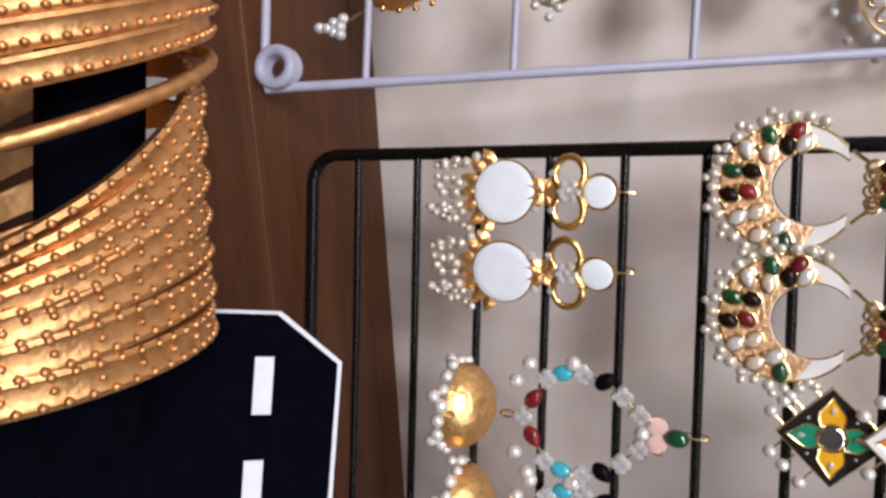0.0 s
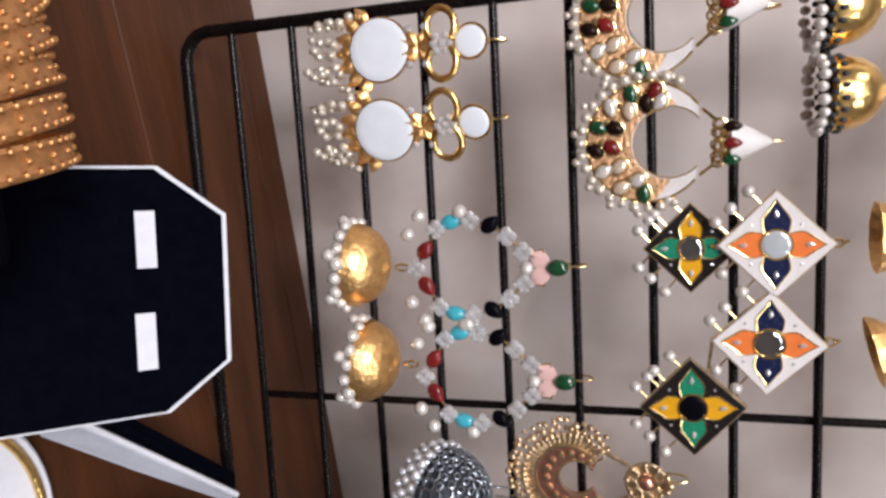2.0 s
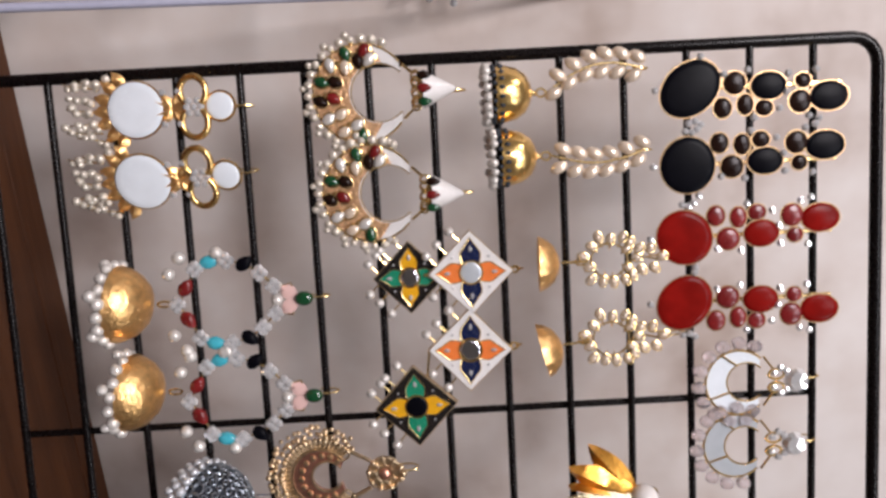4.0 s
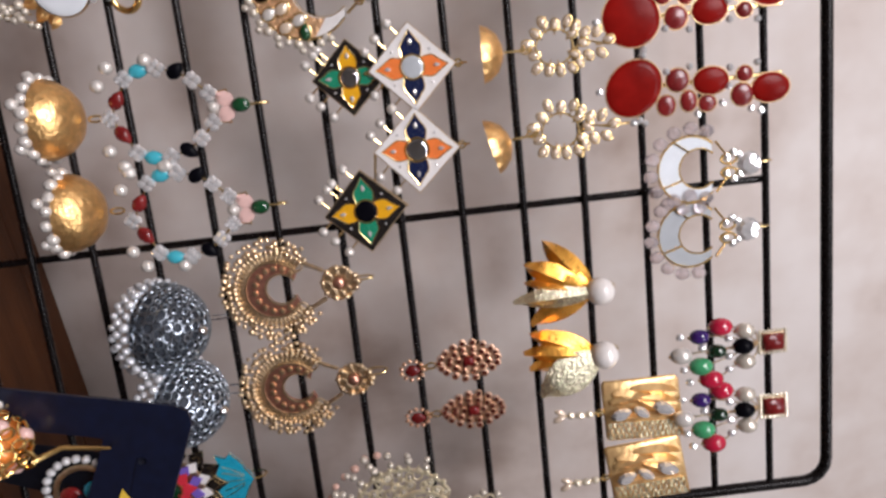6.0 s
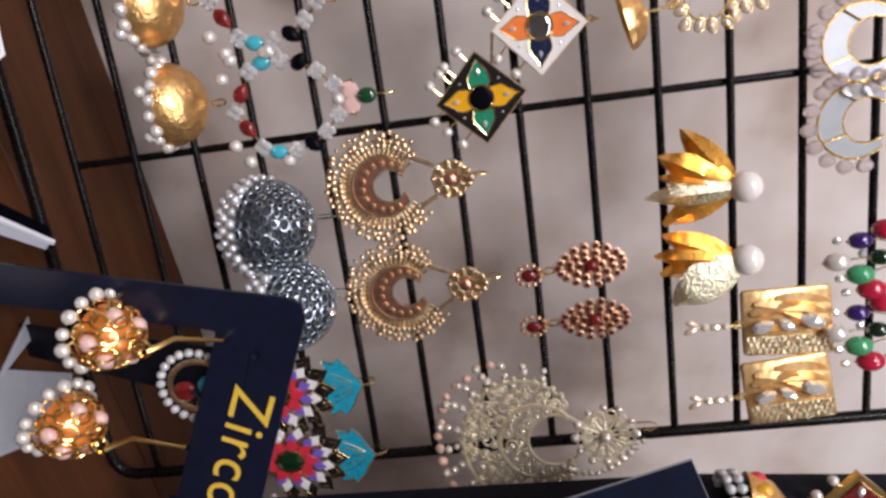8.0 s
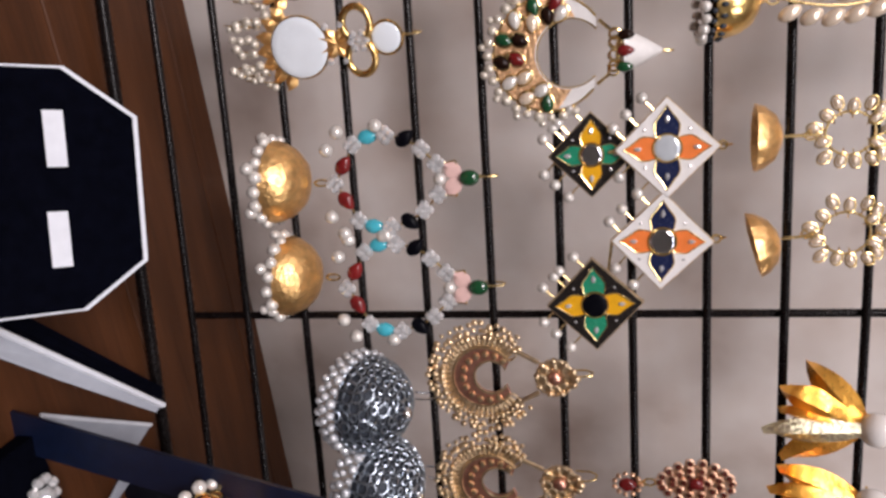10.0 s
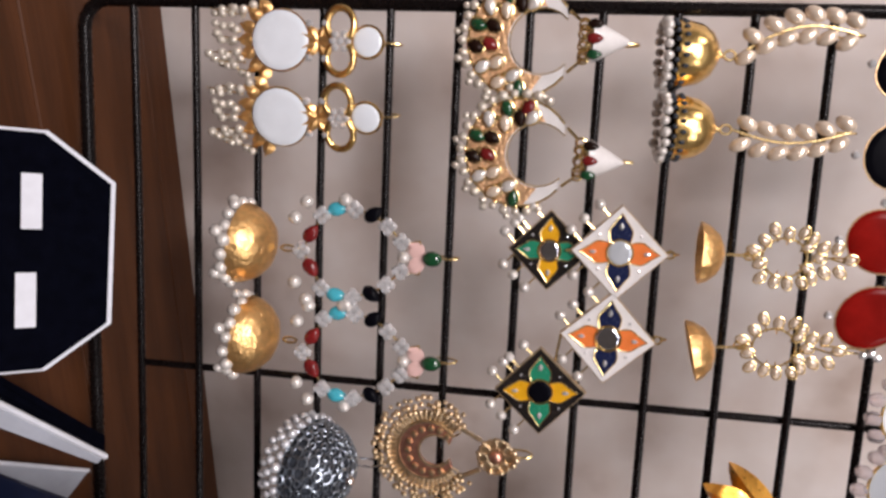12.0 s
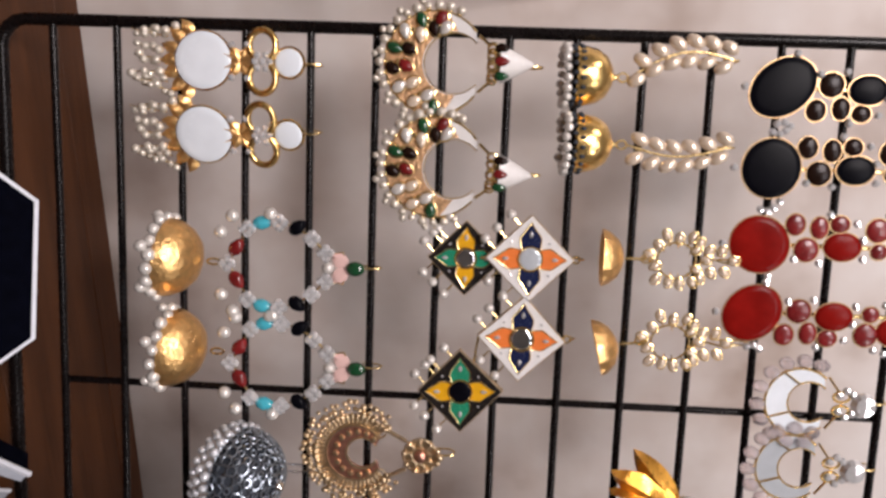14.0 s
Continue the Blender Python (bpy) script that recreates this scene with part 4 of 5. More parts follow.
def antique_chandbali(x, z):
    e = thing("earring", x, -4, z, "antique gold crescent earring with copper inlay and bead fringe", "earring", "antique gold crescent earrings")
    hook(e, 1.0)
    rnd = random.Random(9)
    g = Geo()
    for k in range(9):
        a = 2 * math.pi * k / 9
        g.ring((4.4 * math.cos(a), -1.2, -9 + 4.4 * math.sin(a)), 1.7, 1.7, 0.5, 9, 5)
        g.ball((5.7 * math.cos(a + 0.4), -1.2, -9 + 5.7 * math.sin(a + 0.4)), 1.1, n=6, k=4)
    g.lathe((0, 0.4, -9), [(0.1, -1.2), (5.6, -1.0), (5.9, 0), (0.1, 0)], 14, (0, 1, 0)).ball((0, -2, -2.2), 1.4).ball((2.2, -1.6, -3), 1.2).ball((-2.2, -1.6, -3), 1.2)
    part("flower_stud", g, GOLD_OLD, e, "antique gold flower stud")
    part("stud_centre", Geo().stone((0, -1.6, -9), 2.2, 2.2, 1.4, n=10), COPPER, e)
    cz = -32.0
    out, inn = arc(10.0, -238, 58, 24, 0, cz), arc(5.6, -240, 60, 24, 0, cz + 2.6)
    g = Geo()
    band(g, out, inn[::-1], -1.4, 0.8)
    part("copper_crescent", g, COPPER, e, "copper inlaid crescent")
    part("crescent_rims", Geo().tube([(a, -1.2, b) for a, b in out], 0.55, 6).tube([(a, -1.2, b) for a, b in inn], 0.5, 6), GOLD_OLD, e)
    part("copper_studs", crystals(Geo(), [(7.8 * math.cos(radians(a)), cz + 1.1 + 7.8 * math.sin(radians(a))) for a in range(-225, 50, 23)], 1.25, -1.4), GOLD_OLD, e)
    g = Geo()
    band(g, arc(12.6, -226, 46, 26, 0, cz), arc(9.6, 46, -226, 26, 0, cz), -0.2, 0.8)
    part("gold_ground", g, GOLD_OLD, e, "antique gold ground")
    g, b = Geo(), Geo()
    for k in range(38):
        a = radians(-232 + 284 * k / 37)
        g.ring((11.8 * math.cos(a), -0.8, cz + 11.8 * math.sin(a)), 1.3, 1.9, 0.42, 9, 5, turn=math.degrees(a) - 90)
        g.ball((13.8 * math.cos(a + 0.05), -1.4 + rnd.uniform(-0.6, 0.6), cz + 13.8 * math.sin(a + 0.05)), rnd.uniform(0.8, 1.4), n=6, k=4)
        b.ball(((15.7 + rnd.uniform(-0.7, 0.7)) * math.cos(a), -1.0 + rnd.uniform(-1, 1), cz + 15.9 * math.sin(a) - 0.3 + rnd.uniform(-0.5, 0.5)), rnd.uniform(0.9, 1.4), n=6, k=4)
        if k > 0:
            b.ball(((17.7 + rnd.uniform(-0.6, 0.9)) * math.cos(a + 0.05), -1.0 + rnd.uniform(-1, 1), cz + 17.7 * math.sin(a + 0.05) - 0.4 + rnd.uniform(-0.7, 0.7)), rnd.uniform(0.8, 1.35), n=6, k=4)
    part("looped_border", g, GOLD_OLD, e)
    part("bead_fringe", b, GOLD_OLD, e, "fringe of antique gold beads")
    part("side_links", Geo().tube([(-9.5, -1, cz + 9.5), (-5, -1, -14)], 0.8, 6).tube([(9.5, -1, cz + 9.5), (5, -1, -14)], 0.8, 6), GOLD_OLD, e)
    return e


def garnet_drop_earring(x, z):
    e = thing("earring", x, -3, z, "garnet-studded marquise earring in red gold with a small drop", "earring", "garnet marquise earrings")
    L, W = 11.6, 7.2
    outline = [(0.78 * W * math.sin(t), -12 + 0.8 * L * math.cos(t)) for t in [2 * math.pi * k / 20 for k in range(20)]]
    part("marquise_plate", Geo().plate(outline, -0.6, 0.6), PINK_GOLD, e)
    s, w = Geo(), Geo()
    for r, n in ((0.0, 1), (0.3, 6), (0.62, 12), (0.94, 18)):
        for k in range(n):
            t = 2 * math.pi * (k + 0.5 * (n == 12)) / n
            px, pz = r * W * math.sin(t) * (1 - 0.22 * abs(math.cos(t)) ** 2) + random.uniform(-0.2, 0.2), -12 + r * L * math.cos(t) + random.uniform(-0.2, 0.2)
            s.stone((px, -1.0, pz), 0.92, 1.0, 0.95, n=8, k=2)
            w.ring((px, -0.7, pz), 1.22, 1.32, 0.3, 9, 5)
    part("garnets", s, RED_SET, e, "small dark garnets")
    part("settings", w, PINK_GOLD, e)
    part("centre_stone", Geo().stone((0, -1.3, -12), 1.9, 2.3, 1.4, n=10), RED_DARK, e, "red centre stone")
    d, w2 = Geo(), Geo()
    d.stone((1.5, -0.8, -33), 2.3, 2.8, 1.4, n=12, drop=0.4)
    for k in range(11):
        t = 2 * math.pi * k / 11
        w2.ball((1.5 + 3.6 * math.sin(t), -0.6, -33 + 4.1 * math.cos(t)), 0.9, n=6, k=4)
    part("drop_stone", d, RED_DARK, e, "dark red drop stone")
    part("drop_setting", w2, PINK_GOLD, e)
    part("link", Geo().ring((0.5, -0.6, -26), 1.2, 1.8, 0.4, 10).ring((1.2, -0.6, -28.6), 0.9, 1.2, 0.35, 10), GOLD_PALE, e)
    part("ear_post", Geo().tube([(0, 0.5, -9), (0, 7, -9)], 0.45, 6), GOLD_PALE, e)
    return e


def petal_pearl_earring(x, z, angles):
    e = thing("earring", x, -5, z, "gold foil petal earring with one large white pearl", "earring", "gold petal earrings")
    part("large_pearl", Geo().ball((0, -4, 0), 5.1, n=20, k=14), PEARL_BIG, e, "large white pearl")
    part("ear_post", Geo().tube([(0, 0, 2), (0, 7, 2)], 0.5, 6).ring((0, 0, 4), 2, 2, 0.4, 12), GOLD_PALE, e)
    for k, (a, ln, wide, pale) in enumerate(angles):
        g = Geo()
        leaf_plate(g, 0, -2.5, ln, wide, a, -1.5 + (k % 3) * -1.5, 2.6, 11)
        if pale:
            part("petal", g, CHAMPAGNE_FOIL, e, "pale champagne glitter petal")
        else:
            part("petal", g, GOLD_LEAF, e, "crinkled gold foil petal")
    return e


def gold_plaque_earring(x, z, turn):
    e = thing("earring", x, -3.5, z, "square embossed gold plaque earring with crystals and a small drop", "earring", "gold plaque earrings", turn)
    pts = [(-11.6, -14.2), (-10.4, -15.0), (11.0, -13.4), (12.2, -12.2), (12.4, 15.4), (11.4, 16.2), (-11.0, 14.2), (-12.2, 13.0)]
    part("plaque", Geo().plate(pts, -0.6, 0.8, 0.5), GOLD_SATIN, e, "thin embossed gold square")
    part("lattice_ground", Geo().plate([(5.0, -13), (11.6, -12.4), (11.8, 15.0), (5.2, 14.4)], -0.75, -0.5), CHAMPAGNE_FOIL, e, "pale champagne ground")
    mesh = Geo()
    for k in range(-6, 8):
        mesh.tube([(11.6, -0.95, k * 2.0 + 1.5), (5.2, -0.95, k * 2.0 - 1.1)], 0.2, 4)
        mesh.tube([(11.6, -0.95, k * 2.0 - 1.5), (5.2, -0.95, k * 2.0 + 1.1)], 0.2, 4)
    part("lattice", mesh, GOLD_SATIN, e, "fine gold lattice")
    g = Geo()
    for px, pz, ln, a, wd in ((-7.0, -11, 24, -9, 6.0), (-3.4, -12, 15, 14, 5.2), (-4.2, -2, 15, -24, 5.0), (2.6, -9, 20, 2, 3.4), (-8.6, -4, 17, -4, 4.4)):
        leaf_plate(g, px, pz, ln, wd, a, -1.2, 2.2, 14)
    part("relief_leaves", g, GOLD_SATIN, e, "raised gold leaves")
    c = Geo()
    for px, pz, r, a in ((0.6, -8.5, 2.6, 20), (0.2, -0.8, 2.3, -35), (-0.6, 7.6, 2.9, -25)):
        c.stone((px, -3.0, pz), r * 0.9, r * 1.5, 1.8, a, n=10, drop=0.4, k=2)
    part("drop_crystals", c, CRYSTAL, e, "clear pear crystals", False)
    part("drop_chain", Geo().tube([(0, -0.8, -14.5), (0.4, -1, -20), (0.2, -1, -31)], 0.35, 5).ring((0, -1, -16), 1.2, 1.5, 0.35, 10), GOLD_PALE, e)
    d = Geo().ball((0.3, -1, -20), 1.4).ball((0.3, -1.2, -23.5), 1.6, (0.9, 0.9, 1.2)).ball((0.2, -1, -27), 1.5)
    part("drop_beads", d, CHAMPAGNE, e)
    part("drop_tip", Geo().stone((1.3, -0.8, -31.5), 1.2, 2.6, 1.2, 25, n=8).stone((-1.2, -0.8, -31), 1.2, 2.4, 1.2, -25, n=8), PEARL_PINK, e)
    return e


def bead_cluster_earring(x, z):
    e = thing("earring", x, -4, z, "earring of mixed coloured beads under a framed red stone", "earring", "coloured bead earrings")
    part("red_stone", Geo().plate([(-3.1, -3.4), (-2.6, -3.8), (2.6, -3.8), (3.1, -3.4), (3.1, 3.4), (2.6, 3.8), (-2.6, 3.8), (-3.1, 3.4)], -2.6, -0.6, 0.7), RED_DARK, e, "square-cut dark red stone")
    c = Geo()
    for k in range(7):
        t = -4.6 + 9.2 * k / 6
        crystals(c, [(-4.3, t), (4.3, t), (t * 0.85, -4.9), (t * 0.85, 4.9)], 0.68, -0.8)
    part("crystal_frame", c, CHAMPAGNE, e)
    part("back_plate", Geo().box((0, 0, 0), (7.8, 1.4, 9.0)), GOLD_OLD, e)
    part("ear_post", Geo().tube([(0, 0.5, 1), (0, 7, 1)], 0.45, 6), GOLD_PALE, e)
    beads = [(-5.5, -28, 3.0, PURPLE), (-8.5, -20, 3.6, MAGENTA), (-6, -11, 3.1, PEARL), (0.8, -21.5, 2.8, DARK_GREEN), (0, -11.7, 3.2, BLACK_STONE), (1, -35, 3.3, PEARL_WHITE), (6, -27.7, 3.6, GREEN_BEAD), (6, -11, 3.1, PEARL), (11.5, -24, 3.7, MAGENTA)]
    for px, pz, r, m in beads:
        part("bead", Geo().ball((px, -2.2, pz), r * 1.12, (0.85, 0.85, 1.1), 12, 9), m, e)
    part("small_crystals", crystals(Geo(), [(3.5, -17), (-3.5, -17), (8.5, -17), (-1, -27), (-6, -35), (7, -34), (12, -32)], 1.5, -1.6), CRYSTAL, e)
    w = Geo()
    for px, pz, r, m in beads:
        w.tube([(px, -1.2, pz + r), (px * 0.6, -0.8, pz * 0.55), (0, -0.6, -5)], 0.3, 5)
        w.ball((px, -2.2, pz - r - 0.6), 0.8, n=6, k=4)
    part("bead_wires", w, GOLD_OLD, e)
    return e


def grand_chandbali(x, z):
    e = thing("earring", x, -6, z, "large pale gold filigree crescent earring with pearls and crystals", "earring")
    rnd = random.Random(3)
    w, c, p = Geo(), Geo(), Geo()
    # flower at the top
    for k in range(12):
        a = 2 * math.pi * k / 12
        w.tube([(1.8 * math.cos(a), -1, -16 + 1.8 * math.sin(a)), (8.8 * math.cos(a), -1, -16 + 8.8 * math.sin(a))], 0.6, 5)
        w.ring((8.6 * math.cos(a + 0.26), -1, -16 + 8.6 * math.sin(a + 0.26)), 1.8, 1.8, 0.45, 9, 5)
        c.stone((6.2 * math.cos(a + 0.26), -0.9, -16 + 6.2 * math.sin(a + 0.26)), 0.8, 1.9, 0.7, math.degrees(a + 0.26) - 90, n=7, k=2)
        p.ball(((10.6 + rnd.uniform(-0.5, 0.8)) * math.cos(a), -1, -16 + 10.8 * math.sin(a)), rnd.uniform(1.2, 1.8), n=7, k=5)
    w.ring((0, -1, -16), 8.0, 8.0, 0.5, 24).ring((0, -1, -16), 2.4, 2.4, 0.7, 12)
    p.ball((0, -2.0, -16), 1.9)
    # chain of pearls from the hook past the flower to the crescent
    for k in range(13):
        t = k / 12
        p.ball((3 + 11.5 * math.sin(t * 2.4), -1.5 + rnd.uniform(-0.4, 0.4), -3 - 29 * t), rnd.uniform(1.1, 1.5), n=7, k=5)
    cz = -46.0
    tall = 0.86
    outer = arc(24.5, -233, 53, 34, 0, cz, 1.0, tall)
    inner = arc(14.6, -236, 56, 30, 0, cz + 6.0, 1.0, 0.95)
    hole = arc(10.2, -228, 48, 24, 0, cz + 12.5)
    for pts, rr in ((outer, 0.8), (inner, 1.0), (hole, 0.7)):
        w.tube([(a, -1.2, b) for a, b in pts], rr, 6)
    # loops and stones packed between the rims
    spots = []
    for k in range(4000):
        px, pz = rnd.uniform(-25, 25), rnd.uniform(-68, -26)
        ro = math.hypot(px, (pz - cz) / tall)
        ri = math.hypot(px, (pz - cz - 6.0) / 0.95)
        rh = math.hypot(px, pz - cz - 12.5)
        if ro > 23.2 or rh < 11.4 or pz > cz + 19 - abs(px) * 0.2 or 13.2 < ri < 15.8:
            continue
        s = rnd.uniform(1.3, 2.3)
        if all(math.hypot(px - a, pz - b) > (s + q) * 0.86 for a, b, q in spots):
            spots.append((px, pz, s))
    for k, (px, pz, s) in enumerate(spots):
        turn = math.degrees(math.atan2(pz - cz, px))
        inside = math.hypot(px, pz - cz - 6.0) < 14
        w.ring((px, -1.2 + rnd.uniform(-0.5, 0.4), pz), s * 1.05, s * rnd.uniform(0.75, 1.2), 0.5, 9, 5, turn=turn)
        if inside or k % 5 == 0:
            p.ball((px, -1.6, pz), s * 0.6, n=7, k=5)
        elif k % 2:
            c.stone((px, -1.1, pz), s * 0.6, s * 0.75, 0.8, turn, n=7, k=2)
        if k % 2 == 0:
            w.tube([(px, -1.0, pz), (px * 1.1, -1.4, cz + (pz - cz) * 1.1), (px * 1.16 + rnd.uniform(-1, 1), -1.0, cz + (pz - cz) * 1.16)], 0.35, 4)
    for k in range(30):
        a = radians(-226 + 272 * k / 29)
        w.ball((25.4 * math.cos(a), -1.2, cz + 25.2 * tall * math.sin(a)), rnd.uniform(0.8, 1.3), n=6, k=4)
    # hanging strands of pearls
    for k in range(15):
        a = radians(-205 + 230 * k / 14)
        for j in range(3 if -160 < math.degrees(a) < -20 else 2):
            r = 27.2 + j * 3.1
            p.ball((r * math.cos(a) + rnd.uniform(-0.8, 0.8), -1.2 + rnd.uniform(-0.8, 0.8), cz + r * tall * math.sin(a) - j * 0.5), rnd.uniform(1.2, 1.7), n=7, k=5)
    part("filigree", w, GOLD_OLD_PALE, e, "pale gold openwork crescents and flower")
    part("clear_stones", c, CHAMPAGNE, e, "small clear crystals")
    part("pearls", p, PEARL, e, "small grey-white pearls")
    k = Geo()
    for i in range(13):
        a = radians(-165 + 112 * i / 12)
        r = 33.4 + rnd.uniform(-1.5, 1.0)
        k.ball((r * math.cos(a), -1 + rnd.uniform(-0.6, 0.6), cz + r * 0.92 * math.sin(a)), rnd.uniform(1.3, 2.0), (1, 0.8, 1), 8, 6)
    part("peach_beads", k, PEACH, e, "peach glass beads along the lower edge")
    hook(e, 1.0)
    return e


def lotus_enamel_earring(x, z):
    e = thing("earring", x, -7, z, "multicoloured enamel flower earring with a turquoise lotus top", "earring", "lotus enamel earrings")
    hook(e, 1.0)
    half = [(4.0, -3.6), (7.2, -5.2), (11.2, -8.6), (9.2, -10.4), (10.6, -14.4), (7.0, -13.2), (5.6, -17.2), (2.8, -14.2)]
    crown = [(0, -1)] + half + [(0, -17.6)] + [(-u, v) for u, v in half[::-1]]
    part("turquoise_crown", Geo().plate(crown, 0.0, 1.2, 0.3), TURQ_FOIL, e, "turquoise foil crown of pointed petals", False)
    part("crown_rim", Geo().tube([(u, 0.2, v) for u, v in crown], 0.28, 5, True), GOLD_PALE, e)
    for u in (-5.6, -3.2, 0.0, 3.2, 5.6):
        part("gold_vein", Geo().tube([(u * 0.35, -0.1, -4.6), (u * 0.8, -0.12, -8.6), (u * 1.1, -0.1, -12.4)], 0.2, 4), GOLD_PALE, e)
    cz = -32.5
    part("backing", Geo().plate(arc(13.0, 0, 345, 24, 0, cz, 0.8), -0.2, 1.0), GOLD_OLD, e)
    rings = ((17.4, 9, 7.4, BLACK_ENAMEL, 190), (13.6, 8, 5.0, WHITE_ENAMEL, 205), (11.0, 8, 4.8, LILAC, 230), (7.4, 9, 5.8, SCARLET, 320))
    for j, (r, n, size, m, span) in enumerate(rings):
        for k in range(n):
            a = radians(90 - span / 2 + span * k / (n - 1))
            ux, uz = math.cos(a), math.sin(a)
            tx, tz = -uz, ux
            y = -0.6 - j * 0.45
            px, pz = r * ux * 0.80, cz + r * uz
            o = [(px + ux * size * 0.62, pz + uz * size * 0.62), (px + tx * size * 0.45, pz + tz * size * 0.45), (px - ux * size * 0.55, pz - uz * size * 0.55), (px - tx * size * 0.45, pz - tz * size * 0.45)]
            part("enamel_petal", Geo().plate(o, y - 0.5, y + 0.2, 0.15), m, e, smooth=False)
            if j == 0:
                part("petal_rim", Geo().tube([(u, y - 0.45, v) for u, v in o], 0.26, 4, True), GOLD_PALE, e)
                part("petal_line", Geo().tube([(px + tx * size * 0.2, y - 0.6, pz + tz * size * 0.2), (px + ux * size * 0.3, y - 0.6, pz + uz * size * 0.3), (px - tx * size * 0.2, y - 0.6, pz - tz * size * 0.2)], 0.18, 4), GOLD_PALE, e)
    part("green_stone", Geo().stone((0, -2.0, cz), 4.2, 5.2, 1.6, n=8), DARK_GREEN, e, "dark green six-sided stone", False)
    part("stone_rim", Geo().ring((0, -2.2, cz), 4.6, 5.6, 0.5, 8), GOLD, e)
    g = Geo()
    for k in range(9):
        a = radians(-170 + 160 * k / 8)
        g.ball((18.5 * math.cos(a), -1, cz + 18.5 * math.sin(a)), 1.6)
    part("pearl_drops", g, PEARL_WHITE, e)
    return e


SILVER_BEAD = mat("bright_silver_bead", (0.74, 0.76, 0.79), 0.2, 0.45, vary=0.1, coat=0.4, island=0.15)
GOLD_OLD_PALE = mat("pale_antique_gold", (0.95, 0.80, 0.57), 0.32, 0.6, vary=0.15, island=0.3)
PEACH = mat("peach_glass_bead", (0.58, 0.36, 0.29), 0.2, vary=0.15, coat=0.5)

first = shell_disc_earring(12.5, 110)
copy_thing(first, pose(0.0355, -0.0035, 0.110, 0, -1.5, 14))
first = crescent_earring(11, 183)
copy_thing(first, pose(0.0462, -0.0035, 0.184, 0, 2.5, 3))
jhumka_vine_earring(7.0, 246.5, -5.0, 6.8)
jhumka_vine_earring(34.8, 247.5, 3.4, 0.4)
dome_chain_earring(80, 132, -0.5)
dome_chain_earring(115, 133, -4.0)
# Mirror centres run from pale to black: each reflection is put into the material.
square_enamel_earring(0, 74, 201, (1.0, -37.0), 13.0, (YELLOW, GREEN_ENAMEL), (MIRROR_PAINTED_PALE, MIRROR), 1.6, 0)
square_enamel_earring(-2, 101.5, 199.5, (19.0, -35.5), 14.6, (GREEN_ENAMEL, YELLOW), (MIRROR, BLACK_STONE), -2.2, 2)
scallop_cup_earring(72.5, 254, 0.0)
scallop_cup_earring(100.5, 254, 2.5)
for px, pz, tl, fl, size in ((15.2, 263.2, 36, 1, (8.7, 11.2)), (41, 262, -8, -1, (9.7, 9.5))):
    oval_stone_earring(px, pz, BLACK_STONE, BROWN_STONE, BROWN_STONE, "black oval stone earring in thin gold settings with crystals", tl, fl, size)
for px, pz, tl, fl, size in ((66, 260.5, -30, -1, (9.3, 9.9)), (89, 260.2, 40, 1, (8.9, 10.3))):
    oval_stone_earring(px, pz, RED, RED_DARK, RED_DARK, "red oval stone earring in thin gold settings with crystals", tl, fl, size)
# Pale materials paint in the bright reflection of these mirror pieces.
mirror_moon_earring(119, 306.5, SHELL)
mirror_moon_earring(142.5, 305.5, MIRROR_PAINTED_PALE)
first = oxidised_jhumka(153, 107)
copy_thing(first, pose(0.1815, -0.006, 0.109, 0, 4, 10))
first = antique_chandbali(145, 160)
copy_thing(first, pose(0.1812, -0.004, 0.1605, 0, -2, 4))
first = garnet_drop_earring(180, 206)
copy_thing(first, pose(0.1998, -0.003, 0.206, 0, 2, 8))
petal_pearl_earring(158, 243, [(129, 26, 9.5, 0), (152, 27, 10.5, 0), (180, 29, 8.0, 1), (203, 25, 9.5, 0), (166, 25, 6.0, 0)])
petal_pearl_earring(182, 243, [(156, 26, 9.0, 0), (171, 27, 8.0, 0), (209, 25, 15.0, 1), (186, 25, 8.0, 0)])
gold_plaque_earring(207, 257, 2)
gold_plaque_earring(232.5, 257.5, -3)
first = bead_cluster_earring(186, 307)
copy_thing(first, pose(0.2118, -0.004, 0.307, 0, 1, -6))
grand_chandbali(243, 210)
first = lotus_enamel_earring(215, 111)
copy_thing(first, pose(0.2435, -0.007, 0.111, 0, 3, 0))

# ---- bangles on their stand ----
AX_Y, AX_Z, BAR_Z = -124.0, 30.0, 46.0
stand = thing("bangle_stand", -40, AX_Y, 0, "black velvet T-bar bangle stand", "display stand")
part("bar", Geo().lathe((-90, 0, BAR_Z), [(0.1, 0), (7.0, 0), (7.8, 1.5), (8.0, 90), (7.8, 188), (7.0, 189.5), (0.1, 189.5)], 24, (1, 0, 0)), VELVET, stand)
part("post", Geo().lathe((0, 0, 3), [(7, 0), (6.5, 20), (6.5, 38)], 20), VELVET, stand)
part("base", Geo().lathe((0, 0, 0), [(0.1, 5), (40, 5), (41, 4), (41, 0)], 32), VELVET, stand)


